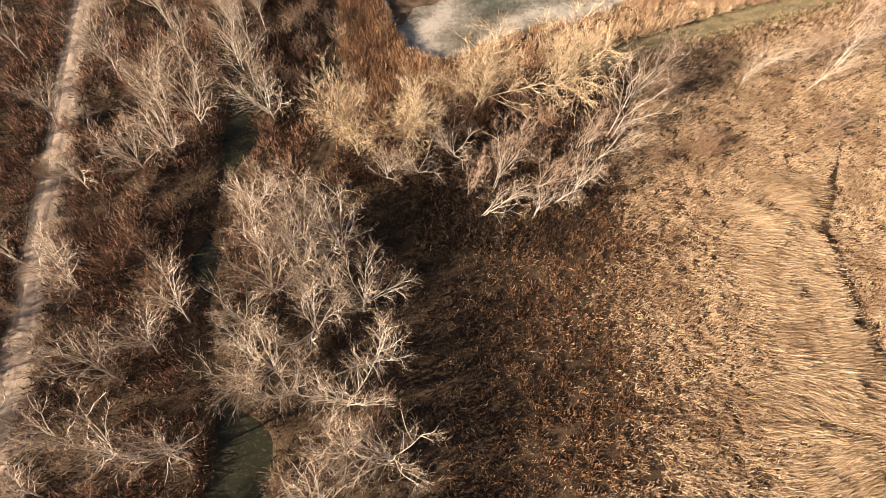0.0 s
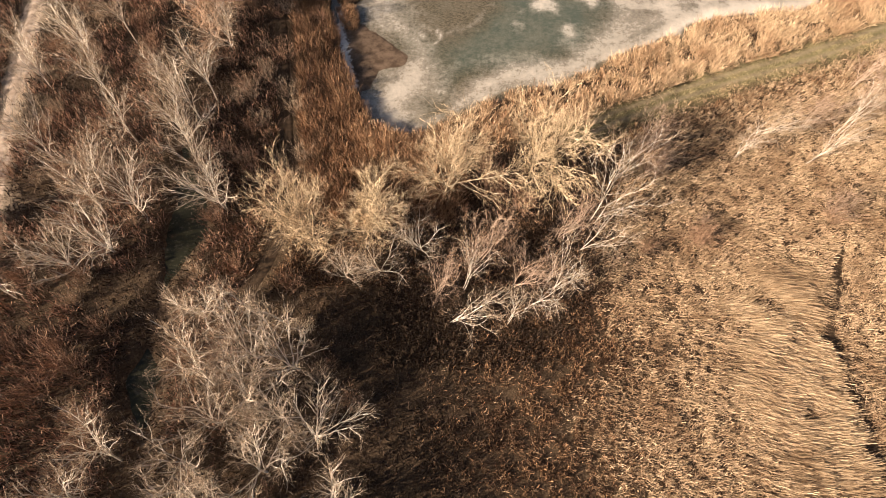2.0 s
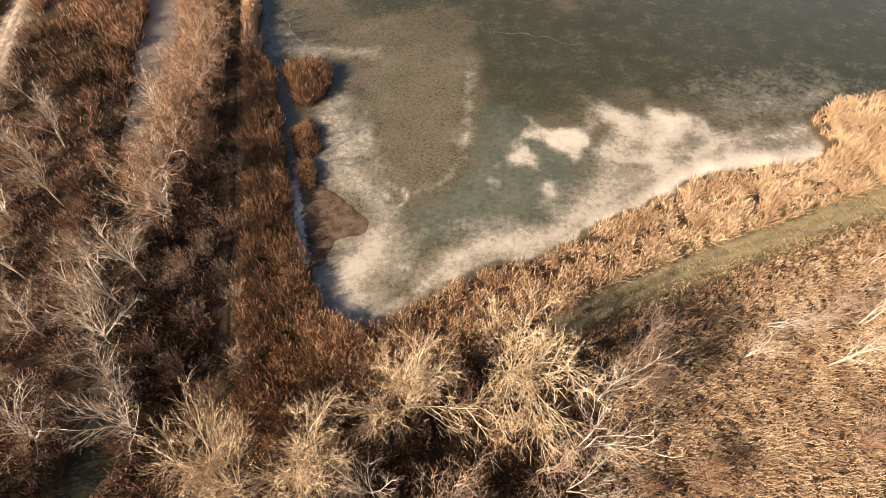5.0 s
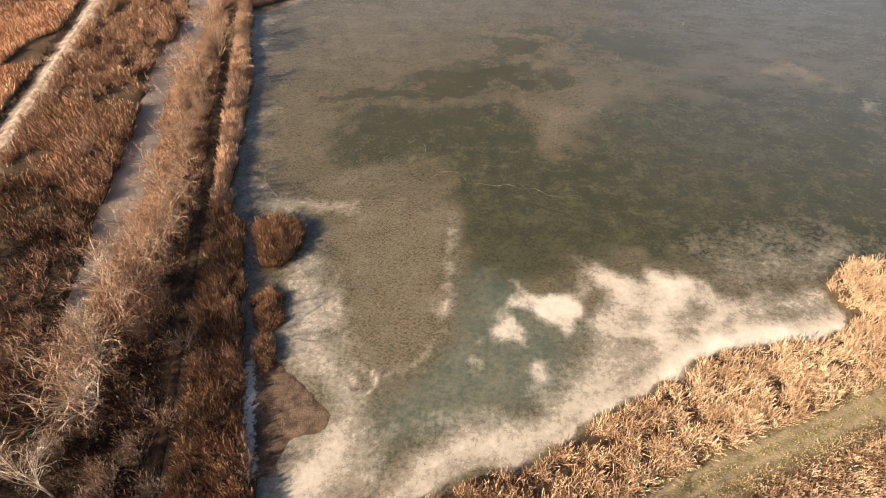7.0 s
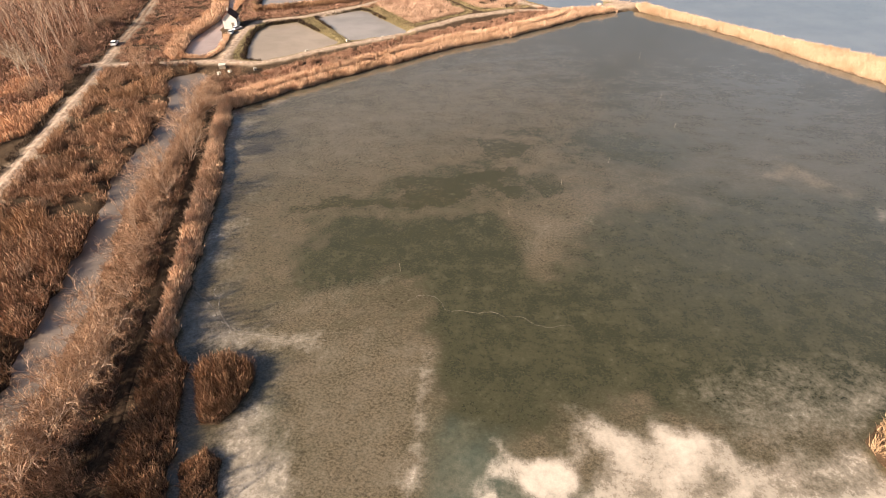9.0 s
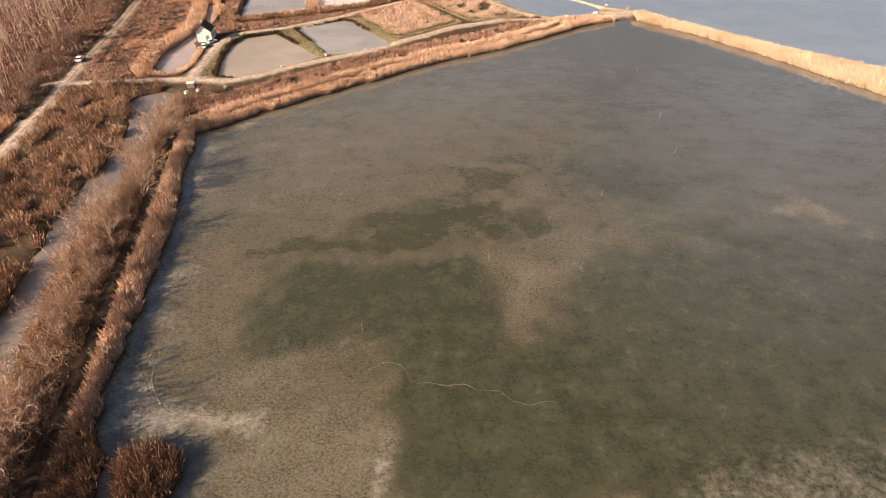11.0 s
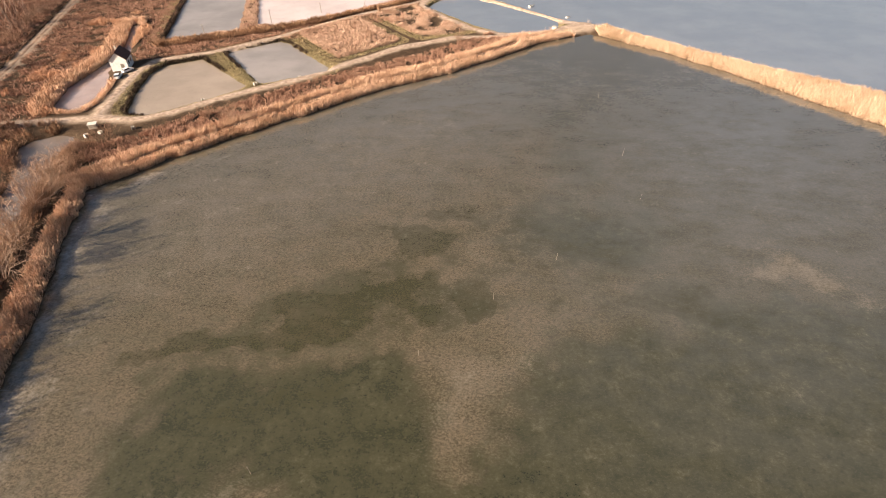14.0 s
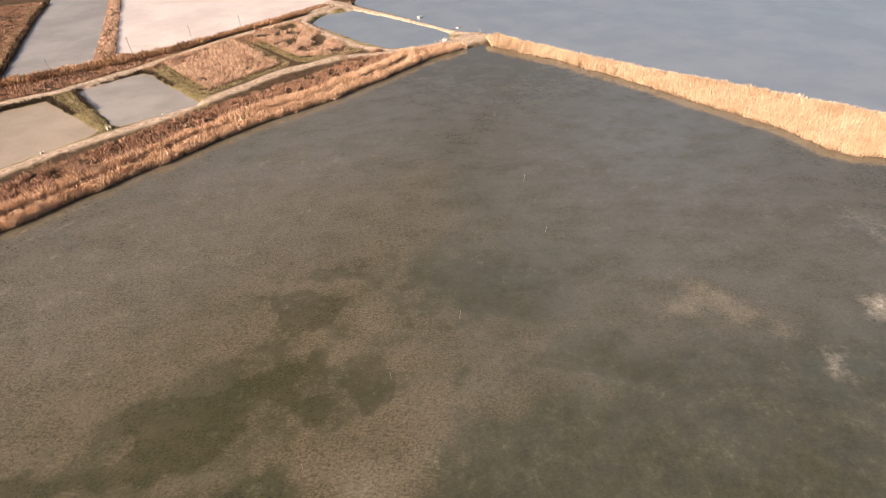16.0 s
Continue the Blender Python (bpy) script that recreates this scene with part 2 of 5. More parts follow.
STRAW_RUST = straw("straw_rust", (0.15, 0.08, 0.043), (0.58, 0.355, 0.205), (0.13, 0.066, 0.035))
# near-black brown: tree shade is mixed into the colour of the stems
BRAMBLE_SHADE = straw("bramble_shade", (0.012, 0.0075, 0.0045), (0.095, 0.058, 0.034), (0.034, 0.02, 0.012))
TURF = straw("turf", (0.2, 0.165, 0.082), (0.5, 0.39, 0.22), (0.25, 0.21, 0.105))
BARK_PALE = bark("bark_pale", (0.55, 0.48, 0.4), (0.88, 0.81, 0.7))
TWIG_PALE = bark("twig_pale", (0.33, 0.245, 0.17), (0.66, 0.54, 0.41))
TWIG_RUST = bark("twig_rust", (0.2, 0.115, 0.07), (0.42, 0.265, 0.18))
TWIG_GOLD = bark("twig_gold", (0.42, 0.31, 0.19), (0.78, 0.62, 0.42))
TWIG_TAN = bark("twig_tan", (0.27, 0.16, 0.097), (0.52, 0.34, 0.222))
BARK_STRAW = bark("bark_straw", (0.42, 0.33, 0.22), (0.76, 0.64, 0.46))
BARK_GREY = bark("bark_grey", (0.4, 0.29, 0.22), (0.62, 0.48, 0.38))
TWIG_DIM = bark("twig_dim", (0.31, 0.225, 0.155), (0.57, 0.45, 0.33))
TWIG_GREY = bark("twig_grey", (0.24, 0.16, 0.12), (0.44, 0.32, 0.24))
HOAR = plain("hoar_frost", (0.085, 0.078, 0.058), (0.27, 0.235, 0.195), 0.9, 0.9, 0.2)
DIRT_PALE = plain("dirt_pale", (0.28, 0.21, 0.158), (0.52, 0.41, 0.325), 0.8, 0.95, 0.1)
DIRT_DULL = plain("dirt_dull", (0.15, 0.1, 0.07), (0.36, 0.255, 0.18), 0.5, 0.95, 0.15)
DIRT_DARK = plain("dirt_dark", (0.022, 0.015, 0.01), (0.075, 0.05, 0.032), 0.9, 0.95, 0.1)

# ---- the plan: shores, roads and beds ----
LAKE = [(-42, 200), (-31, 211), (-17, 222.5), (-1, 234), (16.7, 248), (37, 258.5), (58, 274), (68, 282.5), (87.3, 290.8),
        (95, 282), (104.5, 270.5), (113, 257.5), (121.9, 242), (130, 227.3), (137, 214.5), (140, 208), (141.2, 201.5), (145, 196.3), (150.4, 194.8), (178, 165), (172, 130),
        (110, 112), (79, 107), (71, 106), (65.5, 102.5), (67, 97), (65.5, 94), (60.6, 92), (46.5, 90.4), (42.5, 88.8), (40.3, 86),
        (31.6, 82.7), (24.2, 77.7), (21, 75.6), (13.4, 74.4), (6, 70), (3.5, 67.6), (1, 66), (-2.7, 65.4), (-5.4, 66.3), (-8, 68.3), (-10.5, 74)]
LAKE += [(-13.1, 81), (-15.3, 89.6), (-17.7, 99.7), (-19.4, 105.5), (-21.8, 114.6), (-25.2, 117.5), (-26, 121), (-26.9, 128), (-28.4, 137), (-30.3, 148), (-33.4, 165), (-38, 182)]
ISLETS = ([(-20.2, 113.5), (-19.6, 115.4), (-16, 116.6), (-12.4, 115.2), (-11.4, 112), (-12.6, 107.5), (-14.6, 105), (-16.6, 105.6), (-18, 108.5)],
          [(-16.9, 100), (-14.8, 102.2), (-12, 100.5), (-11.4, 95.6), (-13, 93.6), (-15.4, 94.7)],
          [(-15.4, 92.6), (-12.8, 93.4), (-11, 90.3), (-11.3, 87.1), (-13.3, 87.6)])
FAR_LAKE = [(90, 303.5), (97, 292), (108, 276), (116, 265.5), (126.5, 253), (137, 242), (145, 233.5), (152, 226), (164, 212), (206, 168), (330, 40), (2500, 40), (2500, 3000), (150, 3000),
            (80, 600), (60, 420), (51, 353), (67, 330), (83, 307)]
CHANNEL = [(-62, 222, 5.6), (-57, 203, 3.2), (-53.5, 185, 4.2), (-53.5, 167, 3.9), (-51.7, 156, 2.8), (-49.3, 146, 2.6), (-47, 136, 3.0), (-45, 126, 3.2), (-43.4, 116, 3.5),
           (-42, 106, 2.5), (-41, 98, 1.6), (-40, 92, 1.2)]
BROOK = [(-40, 91, 0.9), (-37, 76, 0.5), (-32.5, 60, 0.6), (-30, 50, 2.7), (-31, 43, 0.3), (-31, 36, -0.8), (-30.5, 31, 2.0), (-28.5, 23, -0.3), (-25, 14, 0.4),
         (-21, 8, 3.2), (-20, -4, 3.2), (-19, -25, 3)]
POND_A = [(-50.4, 241.5), (-53.6, 258), (-54.4, 268), (-52, 275.5), (-41.9, 280), (-22, 255), (-23.6, 251.5), (-38, 240), (-43.5, 237.2), (-48, 238)]
POND_B = [(-35.3, 284.2), (-33.8, 286.8), (-20, 295.2), (-16.8, 293.3), (0.6, 267), (0.2, 264), (-16.4, 256.1), (-18.7, 257.2)]
POND_C = [(32.6, 331), (35, 338), (40, 343.3), (49.8, 345.5), (63, 330), (76.4, 312), (80, 305), (77.8, 297), (68.2, 292.2), (57.2, 294.5), (49, 304)]
POND_D = [(-32, 315), (-47.7, 393), (-62, 480), (120, 470), (45, 368), (34, 355), (-18, 315)]
POND_E = [(-62, 302), (-75, 371), (-90, 480), (-68, 480), (-37.5, 310), (-46, 307.5), (-59, 298)]
POND_F = [(-72, 245), (-75, 259), (-72.5, 283), (-74, 297), (-81, 322), (-77, 322), (-69.5, 290), (-68.7, 272), (-63, 258), (-61.5, 246), (-63, 241.5), (-69, 241.5)]
MUD = [(-11, 89.6), (-9.1, 87.6), (-6.9, 85.4), (-4.4, 83.3), (-2.9, 81.9), (-3.3, 80.3), (-5.9, 79.5), (-7.4, 78), (-8.2, 75.1), (-9.6, 74.2), (-12, 74), (-14.2, 81), (-16, 89)]
BASIN_A = [(-13.8, 302.2), (4.6, 318), (21.2, 289.4), (3.2, 275)]
BASIN_B = [(11.5, 323.4), (26, 331), (46.5, 298), (30.5, 292.5)]
DYKE_TRACK = [(-46.5, 199), (-39.5, 167), (-35.2, 146), (-31, 128), (-28.4, 113), (-25.5, 99), (-22.6, 85), (-20.4, 73), (-18, 61), (-17.2, 54), (-17.8, 46), (-20, 41)]
FIELD_ROAD = [(-130, 396), (-109, 307), (-101.7, 276), (-96.8, 250), (-90, 222), (-86.5, 202), (-82, 179.5), (-78.5, 161), (-73.5, 131), (-66, 95), (-59.5, 64), (-56.5, 53), (-52.3, 34), (-49.4, 22), (-46, 4), (-40, -30)]
GREEN_TRACK = [(120, 104), (71, 86.6), (58.5, 81.5), (45.5, 76.8), (37.4, 73.5), (27.5, 69), (22, 66)]
BANK_ROAD = [(-98, 233), (-79, 233.8), (-65.6, 235), (-54.4, 235.5), (-46, 233.5), (-37.2, 236.7), (-28, 244.3), (-17.3, 251.2), (-5.2, 258.5), (8, 269.5), (23, 282), (40.5, 289.7), (56.7, 289), (68, 290), (78.9, 296.5), (91, 297.5)]
POND_ROAD = [(-56, 236), (-57.5, 252), (-58.5, 268), (-56, 278), (-40, 284), (-20, 298.5), (3.3, 320), (31, 339), (44.5, 349)]
RING_ROAD = [(78.9, 295), (68, 290.2), (58, 290.8), (47.6, 298.5), (38, 315), (30.3, 332), (34, 345), (44, 354)]
EAST_ROAD = [(91, 297.5), (84.5, 302), (80, 309), (64, 328), (47.5, 349), (40, 360)]
HEDGE = [(-60, 294), (-37, 302), (-14, 311.5), (12.6, 327), (44.5, 351)]
# the wood's east edge reaches over the strip of marsh its trees shade
WOOD = [(-110, -60), (-100, 70), (-90, 112), (-34, 108), (-22, 78), (-19, 60), (-12, 50), (2, 50), (18, 62), (25, 60), (19, 44), (6, 36), (8, 30), (5, -60)]
FIELD = [(-1, -60), (0, 10), (0, 30), (6, 36), (20, 44), (25, 56), (29, 66), (50, 75), (75, 84), (125, 101), (170, 110), (170, -60)]


def from_line(x, y, pts, wide=False):
    """Distance to a line, less its half width where that is given."""
    out = np.full(np.shape(x), 1e9)
    for a, b in zip(pts, pts[1:]):
        ex, ey = b[0] - a[0], b[1] - a[1]
        s = np.clip(((x - a[0]) * ex + (y - a[1]) * ey) / (ex * ex + ey * ey), 0, 1)
        d = np.hypot(x - a[0] - s * ex, y - a[1] - s * ey)
        out = np.minimum(out, d - (a[2] + s * (b[2] - a[2]) if wide else 0))
    return out


def from_shore(x, y, pts):
    """Distance to a closed outline, negative inside."""
    d, inside = from_line(x, y, [*pts, pts[0]]), np.zeros(np.shape(x), bool)
    for a, b in zip(pts, [*pts[1:], pts[0]]):
        if a[1] != b[1]:
            inside ^= ((a[1] > y) != (b[1] > y)) & (x < a[0] + (y - a[1]) * (b[0] - a[0]) / (b[1] - a[1]))
    return np.where(inside, -d, d)


dice = np.random.default_rng(7)
LATTICE = dice.random((256, 256))


def waves(x, y, size, seed=0):
    """Smooth noise from 0 to 1 with patches of that size in metres."""
    u, v = np.asarray(x) / size + seed * 17.3, np.asarray(y) / size + seed * 9.1
    i, j = np.floor(u).astype(int), np.floor(v).astype(int)
    fu, fv = u - i, v - j
    fu, fv = fu * fu * (3 - 2 * fu), fv * fv * (3 - 2 * fv)
    at = lambda a, b: LATTICE[a % 256, b % 256]
    return (at(i, j) * (1 - fu) + at(i + 1, j) * fu) * (1 - fv) + (at(i, j + 1) * (1 - fu) + at(i + 1, j + 1) * fu) * fv


X0, X1, Y0, Y1 = -175.0, 175.0, -45.0, 400.0
core_x = np.concatenate((np.arange(X0, -32, 1.0), np.arange(-32, 72, 0.55), np.arange(72, X1, 1.0)))
core_y = np.concatenate((np.arange(Y0, 62, 1.0), np.arange(62, 136, 0.55), np.arange(136, Y1, 1.0)))
far = np.cumsum(1.6 * 1.28 ** np.arange(27))
gx = np.concatenate((core_x[0] - far[::-1], core_x, core_x[-1] + far))
gy = np.concatenate((core_y[0] - far[::-1], core_y, core_y[-1] + far))
GX, GY = np.meshgrid(gx, gy, indexing="ij")
ragged = 1.6 * (waves(GX, GY, 3.2, 1) - 0.5) + 1.1 * (waves(GX, GY, 1.3, 2) - 0.5)
shore = {"lake": from_shore(GX, GY, LAKE) + 0.7 * ragged, "far_lake": from_shore(GX, GY, FAR_LAKE) + 0.5 * ragged, "channel": from_line(GX, GY, CHANNEL, True) + 0.8 * ragged,
         "brook": from_line(GX, GY, BROOK, True) + 0.6 * ragged}
for key, pts in (("pond_a", POND_A), ("pond_b", POND_B), ("pond_c", POND_C), ("pond_d", POND_D), ("pond_e", POND_E), ("pond_f", POND_F)):
    shore[key] = from_shore(GX, GY, pts) + 0.35 * ragged
for islet in ISLETS:
    shore["lake"] = np.maximum(shore["lake"], -from_shore(GX, GY, islet) - 0.4 * ragged)
wet = np.minimum.reduce(list(shore.values()))
roads = {"dyke": from_line(GX, GY, DYKE_TRACK), "field": from_line(GX, GY, FIELD_ROAD), "green": from_line(GX, GY, GREEN_TRACK),
         "bank": np.minimum.reduce([from_line(GX, GY, BANK_ROAD), from_line(GX, GY, POND_ROAD), from_line(GX, GY, RING_ROAD)]), "east": from_line(GX, GY, EAST_ROAD)}
mud = from_shore(GX, GY, MUD) + ragged * 0.6
ground_z = np.clip(wet * 0.42, -0.9, 0.55) + 0.25 * np.clip(wet / 8, 0, 1) * (waves(GX, GY, 6, 3) - 0.4) + 0.12 * np.clip(wet, 0, 1) * (waves(GX, GY, 1.9, 4) - 0.5)
for key, lift in (("dyke", 0.5), ("bank", 0.45), ("field", 0.3)):
    ground_z += np.clip(wet, 0, 1) * lift * np.exp(-(roads[key] / 3.5) ** 2)
ground_z = np.where(mud < 4, np.maximum(ground_z, np.minimum(-mud * 0.2, 0.07) + 0.06 * (waves(GX, GY, 1.5, 5) - 0.4)), ground_z)


def at(grid, x, y):
    """A field of the plan at places in its core."""
    k = len(far)
    u = np.clip(np.interp(x, core_x, np.arange(len(core_x))), 0, len(core_x) - 1.01)
    v = np.clip(np.interp(y, core_y, np.arange(len(core_y))), 0, len(core_y) - 1.01)
    i, j = u.astype(int), v.astype(int)
    fu, fv = u - i, v - j
    i, j = i + k, j + k
    return (grid[i, j] * (1 - fu) + grid[i + 1, j] * fu) * (1 - fv) + (grid[i, j + 1] * (1 - fu) + grid[i + 1, j + 1] * fu) * fv


def height(x, y):
    return float(at(ground_z, np.array([float(x)]), np.array([float(y)]))[0])


def mesh(name, verts, faces, material, smooth=False):
    """A mesh from arrays of places and of corners, all faces with as many corners."""
    me = bpy.data.meshes.new(name)
    verts, faces = np.asarray(verts, np.float32), np.asarray(faces, np.int32)
    me.vertices.add(len(verts))
    me.vertices.foreach_set("co", verts.ravel())
    n, c = faces.shape
    me.loops.add(n * c)
    me.loops.foreach_set("vertex_index", faces.ravel())
    me.polygons.add(n)
    me.polygons.foreach_set("loop_start", np.arange(0, n * c, c, dtype=np.int32))
    me.polygons.foreach_set("use_smooth", np.full(n, smooth))
    me.update(calc_edges=True)
    me.materials.append(material)
    return me


def sheet(name, z, keep, material, fields):
    """A sheet over the plan's grid, where keep holds, with the fields that its material reads."""
    rows, cols = GX.shape
    idx = np.arange(rows * cols).reshape(rows, cols)
    quads = np.stack((idx[:-1, :-1], idx[1:, :-1], idx[1:, 1:], idx[:-1, 1:]), -1)
    cell = keep[:-1, :-1] | keep[1:, :-1] | keep[1:, 1:] | keep[:-1, 1:]
    quads = quads[cell].reshape(-1, 4)
    used, inv = np.unique(quads, return_inverse=True)
    verts = np.stack((GX.ravel()[used], GY.ravel()[used], np.broadcast_to(z, GX.shape).ravel()[used]), -1)
    me = mesh(name, verts, inv.reshape(-1, 4), material, True)
    for key, values in fields.items():
        me.attributes.new(key, "FLOAT", "POINT").data.foreach_set("value", np.asarray(values, np.float32).ravel()[used])
    return new(name, me)


def soft(d, width):
    return np.clip(0.5 - d / width, 0, 1)


def oval(cx, cy, rx, ry, turn=0.0):
    c, s = math.cos(radians(turn)), math.sin(radians(turn))
    u, v = ((GX - cx) * c + (GY - cy) * s) / rx, ((GY - cy) * c - (GX - cx) * s) / ry
    return (np.hypot(u, v) - 1) * min(rx, ry)


pond_land = np.minimum.reduce([shore[k] for k in ("pond_a", "pond_b", "pond_c")])
turf = np.maximum(soft(roads["green"] - 2.2 + ragged, 2.5), 0.8 * soft(pond_land - 3.5 + ragged, 3))
bare = np.maximum(0.7 * soft(np.abs(roads["green"] - 0.8) - 0.1, 0.9), np.maximum(soft(roads["bank"] - 2.0 + 0.6 * ragged, 1.6), np.maximum(soft(roads["field"] - 2.2 + 1.5 * ragged, 3.5), soft(np.minimum(roads["east"] - 3.5, oval(86, 297, 8, 5, 40)) + ragged, 2.0))))
ground = sheet("ground", ground_z, (wet > -2.6) | (mud < 3), EARTH, {"green": turf, "bare": bare, "mud": soft(mud - 0.3, 1.0), "rime": 0.8 * soft(from_line(GX, GY, [(-14.6, 92), (-14.2, 88), (-13, 83.5), (-12.2, 79.5), (-10.8, 75)]) - 1.0, 2.2)})
tagged(ground, "brown winter ground of litter, mud and worn tracks", "ground", kind="structure")

# frost, silt and dark water on the lake
FROST_CORE = [(41.4, 92.8), (45.2, 94.2), (49.5, 95.6), (51.0, 97.7), (52.6, 95.8), (58.0, 96.2), (62.2, 97), (66.3, 98.5), (68, 96.5), (67, 93), (60.7, 90.7), (55.9, 89.5), (48.3, 89), (43.6, 87.8), (40.0, 85.5),
              (36.0, 83.5), (31.5, 81.6), (24, 76.5), (22, 78), (30.3, 85), (35.3, 88), (39.5, 90.4)]
FROST_BODY = [(29.4, 108.3), (33.9, 106.6), (36.7, 103.7), (39.0, 103.0), (41.2, 105.1), (44.5, 104.9), (47.1, 102.6), (49.1, 100.0), (50.7, 97.7), (49.2, 94.6), (41.5, 91.9), (37.3, 92.8), (33.7, 93.5), (30.9, 94.6),
              (33.2, 96.5), (33.2, 100.5), (31.2, 100.8), (30.5, 103.8)]
FROST_VEIL = [(30.9, 94.6), (41.8, 92.8), (40.0, 88.3), (31.0, 82.5), (24.9, 78.8), (20, 79.5), (23, 84.6), (27.5, 88.5)]
FROST_EAST = [(51.2, 98.0), (54.5, 100.5), (60.6, 101.6), (65.9, 102.6), (67.5, 97.5), (61.8, 95.6), (54.1, 95.6)]
FROST_WEST = [(-12.6, 106.6), (-10.2, 107.2), (-6.9, 102.7), (-4.3, 96.5), (-3.2, 91.0), (0.5, 84.5), (1.7, 80.1), (1.8, 75.4), (0.6, 70.5), (-2.5, 66), (-6.3, 66), (-11, 73), (-8.6, 75.4), (-6.2, 79.4), (-2.6, 82.2), (-3.0, 84.4), (-7.0, 87.6), (-11, 92.8), (-12.4, 96.5)]
FROST_SOUTH = [(1.5, 70.5), (4.5, 75), (9, 79.5), (14, 81.3), (20, 81.6), (26.6, 84), (31, 83), (22.6, 76.2), (12.1, 75), (6.5, 70.5), (2, 68)]
FLOES = (([(21.2, 102.1), (23.9, 101.1), (27.8, 100.0), (29.6, 98.5), (28.2, 96.0), (26.9, 92.5), (25.9, 94.6), (24.0, 94.6), (22.7, 97.0), (21.7, 98.5)], 0.9),
         ([(18.0, 96.5), (19.9, 96.0), (21.3, 94.6), (21.9, 91.7), (21.2, 91.0), (19.6, 92.3), (17.7, 91.7), (16.9, 94.2)], 0.86), ([(14.6, 92.8), (15.8, 93.0), (16.4, 91.4), (15.7, 90.4), (14.6, 90.6)], 0.74),
         ([(14.4, 89.5), (16.0, 89.3), (15.3, 87.9)], 0.64), ([(22.1, 89.5), (23.9, 89.0), (23.1, 87.5), (21.6, 87.9)], 0.72), ([(19.6, 86.4), (21.9, 86.0), (23.0, 85.3), (20.7, 84.5)], 0.54))
OVAL_RIM = [(-8.7, 111.9), (-4.9, 119), (0.7, 122.1), (6.7, 121.4), (12.5, 116.5), (11.4, 112), (11.3, 104.9), (10.9, 98.5), (9.8, 93.7), (7.3, 89.3), (3.8, 87.2), (1.3, 87), (-1.1, 89.3), (-3, 92.8), (-4.2, 98.5), (-5.1, 104.9)]
streak = waves(GX + 0.4 * GY, GY - 0.4 * GX, 4.5, 51) - 0.5
torn = 2.4 * (waves(GX, GY, 3.4, 61) - 0.5) + 1.5 * (waves(GX, GY, 1.5, 62) - 0.5)
oval_d = from_shore(GX, GY, OVAL_RIM) + 1.2 * ragged


def area(pts, much, width, rough=1.0):
    return much * soft(from_shore(GX, GY, pts) + rough * torn, width)


def trail(pts, much, half, width, rough=0.5):
    return much * soft(from_line(GX, GY, pts) - half + rough * torn, width)


frost = np.maximum.reduce([
    area(FROST_CORE, 0.92, 6.0, 0.6), area(FROST_BODY, 0.72, 3.0, 1.2), area(FROST_VEIL, 0.54, 6.0), area(FROST_EAST, 0.52, 5.0), area(FROST_WEST, 0.64, 7.0, 0.6), area([(-8.5, 77), (-2, 82), (2, 79), (2.5, 73), (-1, 66), (-7, 65.5), (-11, 73)], 0.68, 10.0, 0.8), area(FROST_SOUTH, 0.6, 6.0, 0.8),
    trail([(-6.2, 67.2), (-1.8, 66.9), (1.9, 69.6), (5.8, 71), (8.9, 73.2), (12.2, 75.4), (17.0, 75.8), (22.7, 77.2), (27.9, 80.7), (31.6, 83.2), (41, 88.5), (49, 92)], 0.78, 0.6, 4.2, 0.7),
    trail([(-9.3, 102.1), (-7.4, 98.5), (-7.9, 95.6), (-7.4, 91.7), (-4.7, 88.9), (-2.7, 87.6)], 0.95, 0.15, 1.5, 0.4), trail([(-3.3, 89.3), (-1.2, 87.0), (0.7, 84.1), (-0.2, 81.5), (0.2, 77)], 0.9, 0.1, 1.5, 0.4),
    trail([(1.6, 87.6), (2.2, 86), (0.8, 84.2)], 0.9, 0.2, 1.2, 0.3), trail([(-11.4, 106), (-11.2, 100), (-10.4, 94), (-6, 88)], 0.66, 1.0, 4.0, 0.6),
    trail([(12.3, 116.7), (11.4, 112.1), (11.3, 104.9), (10.9, 98.5), (9.8, 93.7), (7.3, 89.3), (3.8, 87.2)], 0.46, 0.3, 2.6, 0.8), trail([(-5.1, 104.9), (-4.2, 98.5), (-3.0, 92.8), (-1.1, 89.3), (1.3, 87.0)], 0.5, 0.1, 1.5, 0.5),
    trail([(-18, 121.7), (-12, 119.6), (-5, 119.2)], 0.5, 1.0, 4.0), trail([(-27, 131), (-23, 127), (-18, 121.5)], 0.4, 0.4, 2.0), area([(-26, 128), (-21, 124), (-14, 121), (-12, 116.5), (-20, 117.5), (-25, 119)], 0.42, 5.0),
    area([(50, 109.7), (59, 112.4), (67.2, 112.5), (78, 112), (70, 103), (52.5, 101.4)], 0.34, 12), area([(111.5, 160), (115.5, 159.4), (113, 156), (110, 156.4)], 0.42, 3.0, 0.8), area([(98.1, 151.7), (100.4, 151.7), (99.2, 148.9), (96.3, 148.6)], 0.36, 3),
    area([(122, 176), (128, 181), (133, 174), (126, 168)], 0.2, 8)])
for pts, much in FLOES:
    frost = np.maximum(frost, area(pts, 0.88 * much, 2.2, 1.15))
frost = frost * (0.9 + 0.35 * streak)
